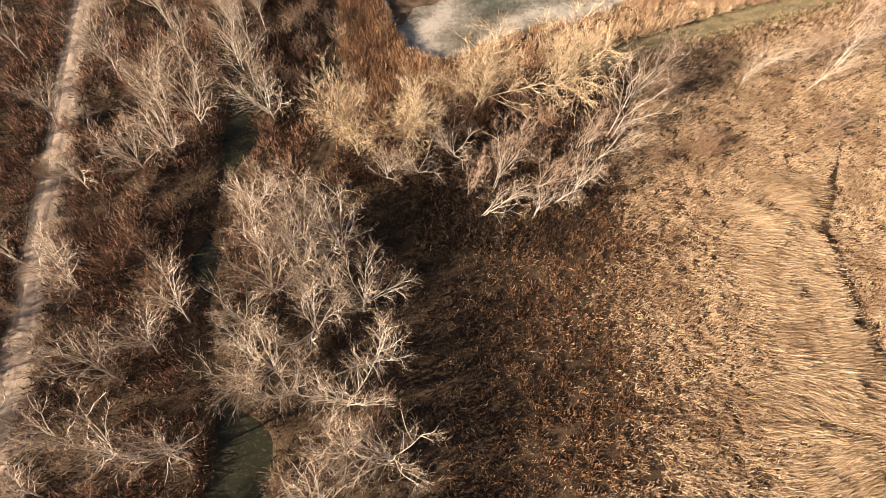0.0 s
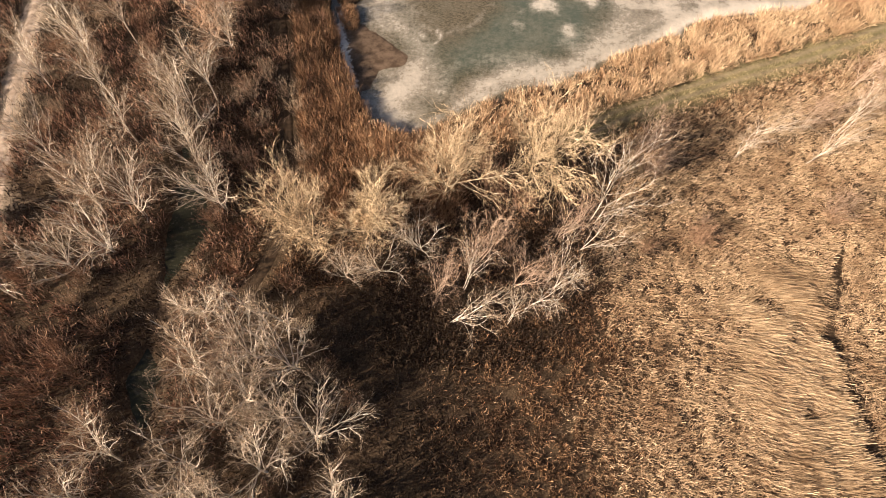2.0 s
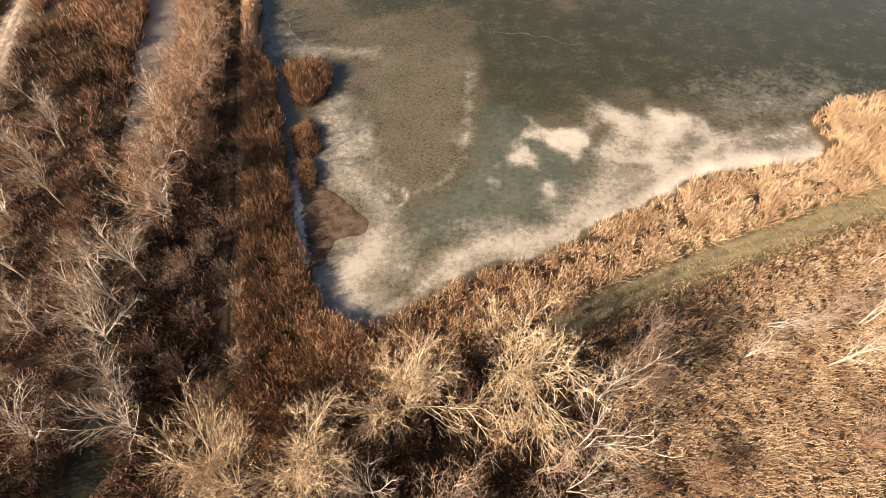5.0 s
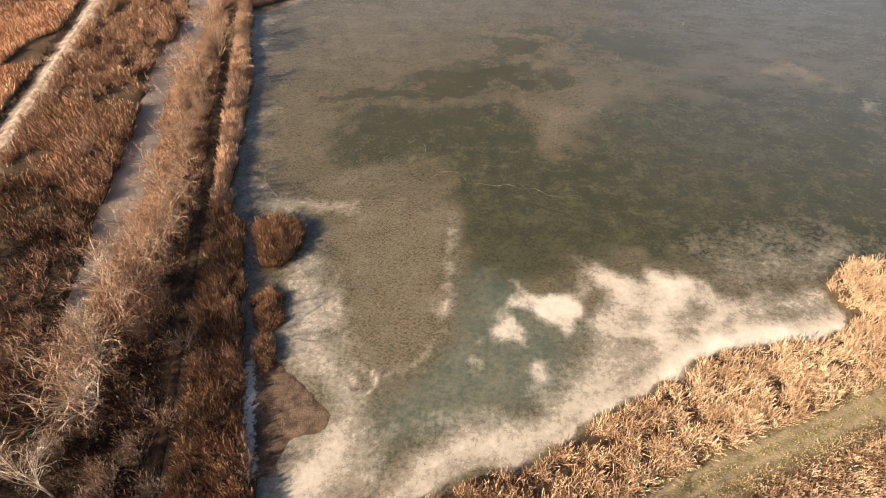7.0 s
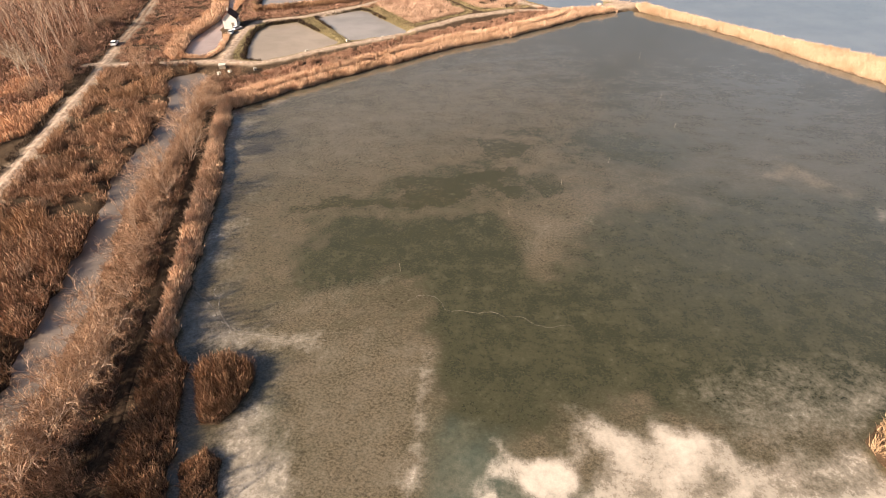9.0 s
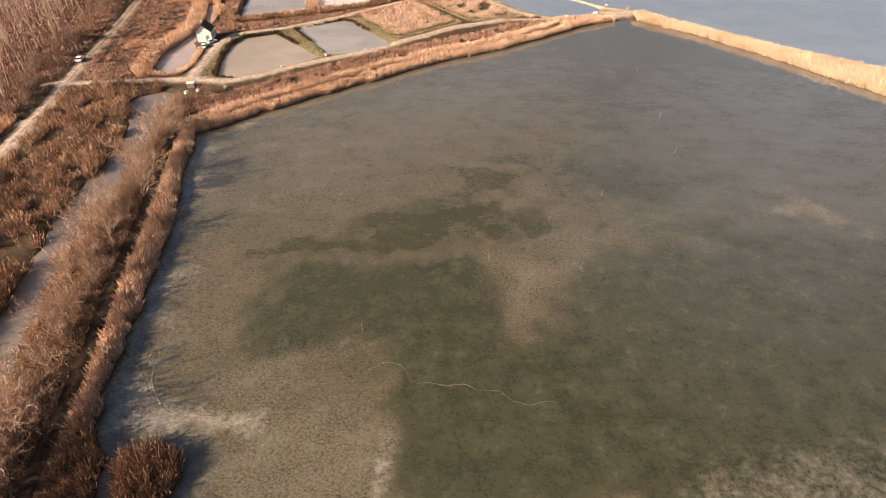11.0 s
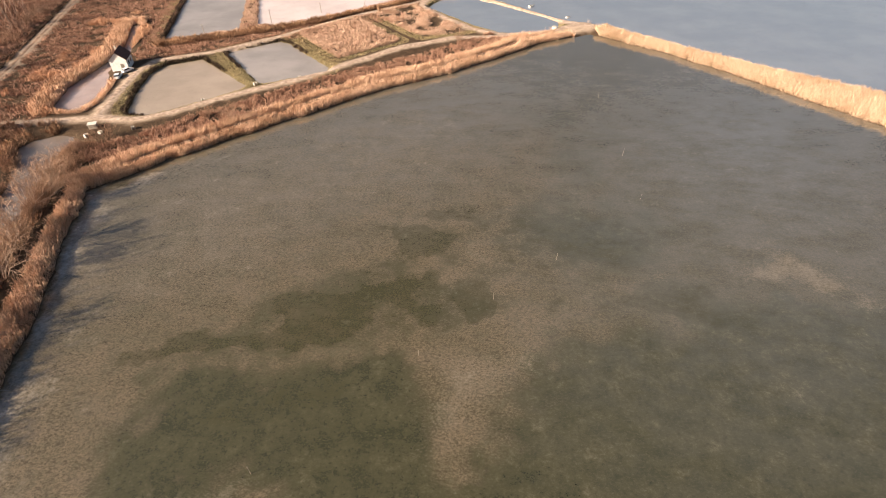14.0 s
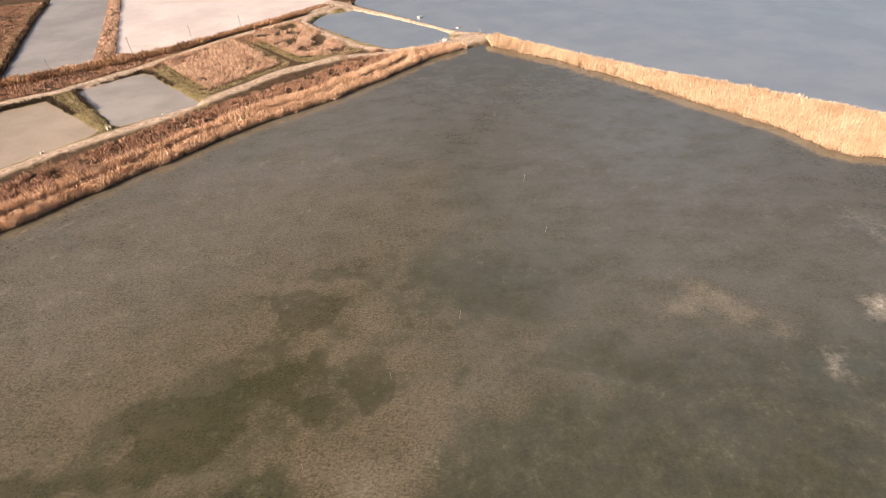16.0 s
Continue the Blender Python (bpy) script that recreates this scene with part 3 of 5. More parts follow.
# broken by darker gaps
for cx, cy, rx, ry in ((33.5, 99.5, 1.6, 2.2), (43.5, 96.5, 3.4, 1.6), (38, 96, 2.2, 1.2)):
    frost = frost * (1 - 0.5 * soft(oval(cx, cy, rx, ry, 20) + 0.5 * torn, 2.0))
west_bay = (GX < -8) & (GY > 128)
for off, seed, much in ((3.6, 52, 0.42), (6.6, 55, 0.36)):
    frost = np.maximum(frost, np.where(west_bay, much * waves(GX, GY, 4, seed + 1) * soft(np.abs(shore["lake"] + off + 3 * (waves(GX, GY, 8, seed) - 0.5)) - 0.15, 1.2), 0))
frost = np.maximum(frost, np.where(west_bay & (GY < 208), (0.2 + 0.5 * (waves(GX - 0.6 * GY, GY + 0.3 * GX, 5, 56) - 0.4)) * soft(-shore["lake"] - 5.0, 9.0), 0))
frost = frost * np.where(GX > 1, np.clip((-shore["lake"] - 0.35) / 0.7, 0.0, 1), np.clip((-shore["lake"] + 0.1) / 0.5, 0.3, 1))

# silt lies over most of the west half; weed shows green through the clear ice
GREEN = [(-11.0, 130.6), (-10.5, 138.4), (-10.1, 145.3), (-8.7, 149.7), (-4.5, 151.3), (4.8, 151.5), (17.7, 152.6), (23.3, 151.8), (27.2, 146.5), (28.1, 140.1), (28.5, 134.4), (30.8, 133.7), (35.2, 137.8), (40.5, 145.1), (46.3, 152.1),
         (53.6, 153), (66, 154.5), (74, 158), (84, 159.5), (96, 156), (106, 156), (128, 154), (152, 140), (168, 128), (110, 112), (66, 104), (40, 108), (26, 104), (14, 96), (12, 112), (12.7, 118), (10.4, 121), (9.8, 128.6), (7.9, 131.3), (4.4, 133.4), (-1.3, 131.4), (-5.6, 130.5)]
DARK_POOLS = (([(-16.5, 152.5), (-16.3, 154.6), (-11.2, 155.3), (-10.7, 158.2), (-5.2, 158.1), (-2.8, 156.6), (-0.7, 154.9), (-5.2, 154.1), (-11.5, 153.1)], 0.8),
              ([(-1.6, 155.5), (4.2, 157.6), (5.6, 159.5), (4.0, 164.6), (6.7, 166), (15.6, 165.4), (18.4, 165), (19.8, 162.2), (20, 158.5), (15.2, 155.6), (13.4, 154.2), (9.1, 154), (4.5, 153.4), (0.2, 155)], 0.9),
              ([(20.7, 182.9), (24.1, 183.0), (29.5, 183.6), (33, 180), (35.5, 178.7), (32.4, 174.3), (29.1, 172.7), (25.8, 173.1), (22.5, 175.5)], 0.72),
              ([(17.7, 166.2), (23.3, 161.9), (26, 160.5), (26.9, 162.9), (22.3, 166.6)], 0.84), ([(27.1, 161.9), (30.6, 162.2), (29.6, 157.2), (27.6, 157)], 0.8), ([(32.2, 168.6), (39.3, 167.3), (39.0, 160.9), (37.2, 157.5), (34.3, 156.8), (32.4, 160.7)], 0.76),
              ([(56.8, 160.1), (60.8, 163.3), (67, 164.8), (72.9, 163.5), (73.5, 158.7), (72, 153.7), (67.6, 155.4), (66.0, 157), (61.4, 157.4)], 0.78),
              ([(44.8, 157.6), (47.5, 162.1), (51.4, 162.5), (48.5, 157.5)], 0.6), ([(51.3, 158.2), (55.9, 160.0), (56.2, 156.9), (51.9, 156.0)], 0.6),
              ([(16.7, 167.2), (22.7, 168.0), (29.0, 170.7), (32.2, 168.8), (31.9, 164.7), (25.8, 163.3), (19.1, 164.9)], 0.64), ([(25.9, 187.5), (37.2, 186.9), (42.2, 181.2), (36.7, 181.9), (29.5, 183.0)], 0.62))
deep = np.zeros(GX.shape)
for pts, much in DARK_POOLS:
    deep = np.maximum(deep, area(pts, 1.1 * much, 4.0, 0.9))
deep = np.maximum(deep, 0.42 * soft(from_shore(GX, GY, [(14, 168), (22, 190), (44, 192), (60, 176), (74, 168), (50, 162), (40, 154), (18, 154)]) + 2 * torn, 8))
deep = np.maximum(deep, 0.44 * soft(from_shore(GX, GY, [(-4, 143), (2, 148), (12, 150), (20, 148), (16, 141), (4, 139)]) + 2 * torn, 6))
weedy = area(GREEN, 1.0, 13.0, 2.2)
weedy = np.maximum(weedy, 0.8 * soft(oval(59, 177, 15, 12, -10) + 2.5 * torn, 18))
weedy = np.maximum(weedy, 0.5 * soft(oval(62, 205, 9, 26, 0) + 2.5 * torn, 22))
weedy = np.maximum(weedy, area([(-13, 152), (4, 168), (22, 176), (34, 168), (40, 158), (24, 152), (4, 150), (-10, 150)], 0.5, 6, 1.5))
weedy = weedy * (1 - soft(oval_d - 1, 4))
silt = np.maximum((0.7 + 0.3 * streak) * soft(oval_d, 4), 0.62 - 0.3 * np.clip((GX - 42) / 22, 0, 1) + 0.3 * streak)
flecks = np.maximum.reduce([
    area([(27.4, 151.1), (30.7, 152.4), (37.9, 150.9), (43.2, 155.0), (48.4, 157.1), (44.5, 152.1), (39.6, 144.5), (33.6, 137.9), (29.7, 133.9), (27.9, 136.9), (27.4, 143.5)], 0.62, 7.0, 1.6), trail([(38.3, 155.0), (46.4, 158.3), (51.1, 161.1), (55.8, 163.3), (61.3, 164.6), (67.6, 166)], 0.6, 0.6, 4, 1.2),
    area([(-16.3, 122.4), (-13.2, 126.7), (-7.1, 130.6), (0.0, 132.3), (6.5, 135.1), (7.6, 133.2), (4.8, 131.3), (-0.6, 128.7), (-3.3, 123.1), (-9.1, 121.6)], 0.72, 7, 1.5), area([(88.6, 172.7), (94.5, 167.0), (97.1, 161.2), (98.2, 157.7), (96.6, 155.6), (91.3, 158.5), (84, 162.5), (80, 165)], 0.74, 6, 1.4),
    area([(34.3, 175.2), (38.2, 178.1), (40.1, 172.6), (41.9, 167.6), (36.3, 168.9)], 0.6, 4), 0.6 * soft(oval_d - 1, 6), 0.9 * soft(np.abs(oval_d) - 0.5, 2.4), trail([(28, 162.6), (31, 164), (33, 166)], 0.7, 0.4, 2.5),
    area([(-34, 190), (-20, 214), (6, 232), (30, 240), (44, 224), (36, 200), (18, 190), (0, 170), (-14, 162), (-24, 140)], 0.5, 16, 3)])
teal = np.maximum(0.55 * soft(from_line(GX, GY, [(-8, 112), (-5, 100), (-1, 88), (3, 80)]) - 3 + torn, 6), area([(14.3, 104.9), (20.0, 102.7), (30, 94), (26, 84.5), (17.0, 80.5), (9.0, 79), (2.8, 76.5), (2.1, 82.9), (7.4, 87.6), (11.7, 93.7)], 0.9, 6), 0.6 * soft(oval(30, 98, 22, 12, 15), 18)) * (1 - soft(oval_d - 1, 4))
# wide soft ovals paint the sky's glare on the far and right-hand ice
milky_sheen = np.maximum.reduce([0.9 * soft(oval(106, 216, 34, 62, -30), 60), 0.5 * soft(oval(115, 165, 40, 40, 0), 50), 0.6 * soft(oval(40, 240, 66, 30, 35), 50), area([(95.6, 199.9), (108.6, 194.2), (111.0, 185.3), (102.5, 178.4), (93.8, 184.1), (89.7, 188.9)], 0.3, 10)])
none = np.zeros(GX.shape)
lake = sheet("lake", 0.0, shore["lake"] < 1.3, LAKE_ICE, {"frost": frost, "silt": silt, "deep": deep, "weedy": weedy, "teal": teal, "milky_sheen": milky_sheen, "flecks": flecks})
tagged(lake, "large frozen lake, grey-green ice with white frost patches", "lake", kind="structure")
for name, key, material, label, f in (
        ("far_lake", "far_lake", CLEAR_ICE, "blue-grey frozen lake beyond the reed dam", none), ("channel", "channel", CHANNEL_ICE, "narrow frozen channel of lilac-grey ice", none),
        ("brook", "brook", SHADED_BROOK_ICE, "pools of a brook in the wood, shade painted into the dark ice", none),
        ("pond", "pond_a", POND_ICE, "square fish pond with dull grey-brown ice", none), ("pond", "pond_b", GREY_ICE, "square fish pond with grey ice", none),
        ("pond", "pond_c", CLEAR_ICE, "rounded fish pond with blue-grey ice", none), ("pond", "pond_d", PALE_ICE, "wide pond with pinkish-white ice", none),
        ("pond", "pond_e", GREY_ICE, "long grey frozen pond beside a dyke", none), ("pond", "pond_f", LILAC_ICE, "narrow lilac-grey frozen pond beside the house", none)):
    tagged(sheet(name, 0.02 if name == "pond" else 0.0, shore[key] < 1.0, material, {"frost": f, "silt": none, "deep": none, "weedy": none, "teal": none, "milky_sheen": none}), label, "pond" if name == "pond" else name.split("_")[-1], kind="structure")


# ---- roads ----
def smooth_line(pts, step):
    p = np.array(pts, float)
    s = np.concatenate(([0], np.cumsum(np.hypot(*np.diff(p[:, :2], axis=0).T))))
    t = np.arange(0, s[-1], step)
    q = np.stack([np.interp(t, s, p[:, k]) for k in (0, 1)], -1)
    for _ in range(int(6 / step)):
        q[1:-1] = (q[:-2] + 2 * q[1:-1] + q[2:]) / 4
    return q


def track(name, pts, half, rut, material, label, seed):
    """A worn track: two wheel ruts, a crown between them, ragged edges that run out into the ground."""
    q = smooth_line(pts, 0.6)
    d = np.gradient(q, axis=0)
    d /= np.hypot(d[:, 0], d[:, 1])[:, None]
    side = np.stack((d[:, 1], -d[:, 0]), -1)
    u = np.linspace(-1, 1, 15)
    edge = 0.75 + 0.5 * waves(q[:, 0], q[:, 1], 2.5, seed)
    x = q[:, :1] + side[:, :1] * u * half * edge[:, None]
    y = q[:, 1:] + side[:, 1:] * u * half * edge[:, None]
    z = at(ground_z, x, y) + 0.07 - 0.2 * np.abs(u) ** 4 + 0.06 * (waves(x, y, 0.8, seed + 1) - 0.5)
    z = z - rut * np.exp(-((np.abs(u) * half * edge[:, None] - 0.8) / 0.28) ** 2)
    n, k = x.shape
    idx = np.arange(n * k).reshape(n, k)
    quads = np.stack((idx[:-1, :-1], idx[:-1, 1:], idx[1:, 1:], idx[1:, :-1]), -1).reshape(-1, 4)
    return tagged(new(name, mesh(name, np.stack((x, y, z), -1).reshape(-1, 3), quads, material, True)), label, "track", kind="structure")


track("dirt_track", DYKE_TRACK, 1.45, 0.12, DIRT_DARK, "dark rutted wheel track along the dyke", 3)
track("dirt_road", [p for p in FIELD_ROAD if p[1] < 252], 1.9, 0.09, DIRT_PALE, "pale dusty dirt road with wheel ruts", 4)
track("dirt_road", [p for p in FIELD_ROAD if p[1] > 248], 1.7, 0.12, DIRT_DULL, "dull brown dirt road with damp wheel ruts", 7)
track("bank_road", BANK_ROAD, 1.7, 0.05, DIRT_PALE, "worn sandy track along the pond bank", 5)
track("pond_road", POND_ROAD, 1.6, 0.05, DIRT_PALE, "worn sandy track between the ponds", 6)
track("ring_road", RING_ROAD, 1.5, 0.04, DIRT_PALE, "pale sandy track round the blue pond", 8)
track("east_road", EAST_ROAD, 2.0, 0.05, DIRT_PALE, "pale sandy track beside the far lake", 7)


def frost_crack(pts, half, seed):
    """A low ragged ridge of hoar frost grown along a crack in the ice."""
    q = smooth_line(pts, 0.35)
    q = q + 0.9 * np.stack((waves(q[:, 0], q[:, 1], 2.2, seed), waves(q[:, 0], q[:, 1], 2.2, seed + 1)), -1) + 0.3 * np.stack((waves(q[:, 0], q[:, 1], 0.7, seed), waves(q[:, 0], q[:, 1], 0.7, seed + 1)), -1) - 0.6
    d = np.gradient(q, axis=0)
    d /= np.hypot(d[:, 0], d[:, 1])[:, None]
    side = np.stack((d[:, 1], -d[:, 0]), -1)
    wide = half * (0.15 + 1.7 * waves(q[:, 0], q[:, 1], 1.6, seed + 2) * waves(q[:, 0], q[:, 1], 5.0, seed + 3))
    u = np.array([-1.0, -0.3, 0.35, 1.0])
    x = q[:, :1] + side[:, :1] * u * wide[:, None]
    y = q[:, 1:] + side[:, 1:] * u * wide[:, None]
    z = 0.006 + 0.05 * (1 - u ** 2) * np.clip(wide[:, None] / half, 0, 1)
    n, k = x.shape
    idx = np.arange(n * k).reshape(n, k)
    quads = np.stack((idx[:-1, :-1], idx[:-1, 1:], idx[1:, 1:], idx[1:, :-1]), -1).reshape(-1, 4)
    return tagged(new("frost_ridge", mesh("frost_ridge", np.stack((x, y, z), -1).reshape(-1, 3), quads, HOAR, True)), "thin white ridge of hoar frost on the lake ice", "frost", kind="structure")


for k, (half, pts) in enumerate((
        (0.2, [(-27.2, 131.7), (-25.4, 129.6), (-23, 127.2), (-19.8, 123.2), (-18, 121.7), (-14.6, 120)]), (0.14, [(-23.4, 131), (-20.8, 126.5), (-18.6, 122.4), (-16.2, 119.7)]), (0.1, [(-18, 121.4), (-12.5, 120.2), (-7, 119.6), (-2.9, 119)]),
        (0.06, [(8.4, 127.8), (11.2, 128.8), (13.1, 128.4), (14.8, 125.4), (18.7, 125.4), (23, 124.4), (26.5, 123.9), (28.1, 122), (33.8, 121.8)]),
        (0.13, [(-40.3, 165.3), (-39.3, 161.2), (-35.2, 157.9), (-31.7, 157.9)]), (0.1, [(-40.5, 160), (-37.5, 154.5), (-32.5, 149.4), (-28, 149)]))):
    frost_crack(pts, half, 60 + k)


# ---- reeds and grass ----
plots = {"field": from_shore(GX, GY, FIELD), "wood": from_shore(GX, GY, WOOD), "hedge": from_line(GX, GY, HEDGE), "basin_a": from_shore(GX, GY, BASIN_A), "basin_b": from_shore(GX, GY, BASIN_B)}


def bed(name, label, material, dense, box, where, tall, lean, width, heading=None, patch=1.3, gaps=0.35, spread=0.5):
    """Dead stems and plumes standing in clumps, dense to the square metre. tall and lean: from and to; heading: the way in which they lie."""
    count = int(0.78 * dense * (box[1] - box[0]) * (box[3] - box[2]))
    x, y = dice.uniform(box[0], box[1], count), dice.uniform(box[2], box[3], count)
    ok = where(x, y) & (at(wet, x, y) > 0.05) & (dice.random(count) < np.clip(1.0 - np.maximum((x - 47 - 0.45 * y) / 16, (-3 - y) / 10), 0.25, 1) ** (y < 80))
    x, y = x[ok], y[ok]
    clump = 0.6 * waves(x, y, patch, 11) + 0.4 * waves(x, y, patch * 0.45, 12)
    ok = dice.random(len(x)) < np.clip((clump - gaps) * 4 + 0.1, 0.0, 1)
    for key, half in (("dyke", 1.35), ("bank", 1.6), ("field", 1.8), ("east", 3.6)):
        ok &= at(roads[key], x, y) > half * (0.8 + 0.4 * waves(x, y, 2.0, 13))
    x, y, clump = x[ok], y[ok], clump[ok]
    n = len(x)
    z = at(ground_z, x, y) - 0.05
    tallness = dice.uniform(*tall, n) * (0.5 + 0.85 * clump)
    turn = dice.uniform(0, 2 * math.pi, n) if heading is None else heading(x, y) + dice.normal(0, spread, n)
    tip = dice.uniform(*lean, n)
    w = 1.13 * width * dice.uniform(0.6, 1.3, n)
    out, up = np.sin(tip) * tallness, np.cos(tip) * tallness
    axis = np.stack((np.cos(turn) * np.sin(tip), np.sin(turn) * np.sin(tip), np.cos(tip)), -1)
    flare = np.cross(axis, dice.normal(0, 1, (n, 3)))
    flare *= (w / 2 / np.linalg.norm(flare, axis=1))[:, None]
    root = np.stack((x, y, z), -1)
    end = np.stack((x + np.cos(turn) * out, y + np.sin(turn) * out, z + up), -1)
    plume = (dice.random(n) < 0.5)[:, None]      # half of them broad at the top, half at the root
    wide, point = np.where(plume, end, root), np.where(plume, root, end)
    verts = np.stack((point, wide + flare, wide - flare), 1).reshape(-1, 3)
    faces = np.arange(3 * n).reshape(n, 3)
    return tagged(new(name, mesh(name, verts, faces, material)), label, "reeds" if "reed" in name else "sedge" if "sedge" in name else "grass", kind="stuff")


track_x = lambda y: np.interp(y, [p[1] for p in DYKE_TRACK[::-1]], [p[0] for p in DYKE_TRACK[::-1]])
road_x = lambda y: np.interp(y, [p[1] for p in FIELD_ROAD[::-1]], [p[0] for p in FIELD_ROAD[::-1]])
WATERWAY = CHANNEL + BROOK[1:]
chan_x = lambda y: np.interp(y, [p[1] for p in WATERWAY[::-1]], [p[0] for p in WATERWAY[::-1]])
green_y = lambda x: np.interp(x, [p[0] for p in GREEN_TRACK[::-1]], [p[1] for p in GREEN_TRACK[::-1]])
lake_d = lambda x, y: at(shore["lake"], x, y)
on_islets = lambda x, y: np.minimum(from_shore(x, y, ISLETS[1]), from_shore(x, y, ISLETS[2])) < 1.2
# sedge thins beside the wood, so the dark bed stands in for shade
in_field, in_wood = lambda x, y: (at(plots["field"], x, y) < 0) & (dice.random(len(x)) > 0.8 * np.clip((11 - x + 4 * (waves(x, y, 3, 50) - 0.5)) / 8, 0, 1) * (y < 40)), lambda x, y: at(plots["wood"], x, y) < 0
pale_share = lambda x, y: np.clip((x - 15 + 11 * (waves(x, y, 7, 21) - 0.5) + np.clip(y - 34, 0, 30) * 0.55 * np.clip((x - 18) / 8, 0, 1)) / 14, 0.08, 0.97)
lain = lambda x, y: np.exp(-((x - 42.3 - 0.08 * (y - 25) + 5 * (waves(x, y, 6, 27) - 0.5)) / 4.6) ** 2) * np.clip((47 + 14 * (waves(x, y, 8, 28) - 0.5) - y) / 9, 0, 1) * np.clip(0.35 + 1.1 * waves(x, y, 3.5, 29), 0, 1)
is_pale = lambda x, y: waves(x * 7, y * 7, 1.3, 22) < pale_share(x, y) * np.clip(at(roads["green"], x, y) / 11, 0.45, 1)
off_green = lambda x, y: at(roads["green"], x, y) > 2.4 + 3.2 * (waves(x, y, 2.2, 25) - 0.5)
off_ditch = lambda x, y: from_line(x, y, MARSH_DITCH) > (0.35 + 0.9 * waves(x, y, 2.0, 26)) * np.clip((52 - y) / 10, 0, 1)
lie = lambda x, y: radians(-10) + 1.2 * (waves(x, y, 9, 23) - 0.5) + 0.5 * (waves(x, y, 2.5, 24) - 0.5)
MARSH_DITCH = [(66, 70), (58, 58), (52.5, 48), (50, 43.5), (46.8, 36), (47.1, 28), (48.2, 21), (52, 10), (55, -8)]
FIELD_BOX = (-2, 96, -26, 92)
bed("reed_field", "windblown pale straw reeds lying over the marsh", STRAW_PALE, 340, (26, 54, -20, 60), lambda x, y: in_field(x, y) & (x < np.interp(y, [p[1] for p in MARSH_DITCH[::-1]], [p[0] for p in MARSH_DITCH[::-1]]) - 2.2 + 1.2 * waves(x, y, 2, 49)) & (dice.random(len(x)) < lain(x, y)), (1.7, 2.8), (0.95, 1.4), 0.042, lie, 2.0, 0.32, 0.17)
bed("reed_field", "clumped tawny sedge on the marsh", STRAW_TAWNY, 120, FIELD_BOX, lambda x, y: in_field(x, y) & off_ditch(x, y) & off_green(x, y) & is_pale(x, y) & (dice.random(len(x)) > 0.9 * lain(x, y)), (0.45, 1.05), (0.4, 1.25), 0.06, lie, 0.8, 0.27, 0.8)
bed("reed_field", "brown matted sedge and weeds on the marsh", STRAW_BROWN, 135, (-2, 70, -20, 80), lambda x, y: in_field(x, y) & off_ditch(x, y) & off_green(x, y) & ~is_pale(x, y), (0.4, 0.95), (0.2, 1.2), 0.072, None, 0.85, 0.44)
bed("short_sedge", "short tawny sedge between the tussocks", STRAW_TAWNY, 34, (14, 78, 8, 82), lambda x, y: in_field(x, y) & off_ditch(x, y) & off_green(x, y) & is_pale(x, y), (0.2, 0.5), (0.4, 1.3), 0.09, None, 1.0, 0.0)
bed("reed_belt", "golden reeds along the lake shore", STRAW_GOLD, 115, (-9, 125, 52, 125), lambda x, y: (lake_d(x, y) < np.where(x < 24, 8.5, 16)) & (y > np.where(x < 22, 55, green_y(x) + 1.9)) & (y < 122) & (lake_d(x, y) < 16) & (dice.random(len(x)) < np.clip((x - 2) / 40, 0.3, 1)), (1.0, 2.0), (0.15, 0.9), 0.055, None, 1.3, 0.36)
bed("reed_islet", "low rust-brown reeds on two small islets", STRAW_RUST, 170, (-18, -9, 85, 105), on_islets, (0.45, 1.0), (0.1, 0.8), 0.05, None, 0.9, 0.2)
bed("reed_belt", "tawny brown reeds among the golden ones on the shore", STRAW_RUST, 95, (-9, 50, 52, 96), lambda x, y: (lake_d(x, y) < np.where(x < 24, 8.5, 14)) & (y > np.where(x < 22, 55, green_y(x) + 1.9)) & (dice.random(len(x)) > np.clip((x - 2) / 40, 0.3, 1)), (0.8, 1.8), (0.15, 0.9), 0.055, None, 1.3, 0.36)
bed("reed_belt", "rust-brown reeds between the dyke track and the lake", STRAW_RUST, 150, (-48, 6, 50, 206), lambda x, y: (lake_d(x, y) < 16) & (x > track_x(y) + 1.75) & (x < np.where(y < 66, 6, -3)) & (y < 119 + 3 * waves(x, y, 3, 35)) & ~on_islets(x, y), (1.0, 2.0), (0.1, 0.7), 0.052, None, 0.9, 0.3)
# weeds here are dark to deepen the wood's shading
bed("rough_grass", "brown weeds by the dyke track, the wood's shade in their colour", BRAMBLE_SHADE, 45, (-44, -14, 56, 108), lambda x, y: (x > chan_x(y)) & (x < track_x(y) - 1.35) & (y < 86 + 22 * waves(x, y, 5, 38)), (0.5, 1.3), (0.2, 1.0), 0.085, None, 1.8, 0.36)
bed("reed_belt", "pale golden reeds on the dyke's lake side", STRAW_AMBER, 110, (-50, -22, 118, 208), lambda x, y: (lake_d(x, y) < 9) & (x > track_x(y) + 0.8), (1.1, 1.8), (0.1, 0.7), 0.07, None, 1.1, 0.2)
bed("rough_grass", "rusty brown grass between channel and dyke", STRAW_UMBER, 50, (-64, -18, 84, 222), lambda x, y: (x > chan_x(y)) & (x < track_x(y) - 1.35) & (y > 84 + 22 * waves(x, y, 5, 38)), (0.6, 1.5), (0.2, 1.0), 0.085, None, 1.5, 0.25)
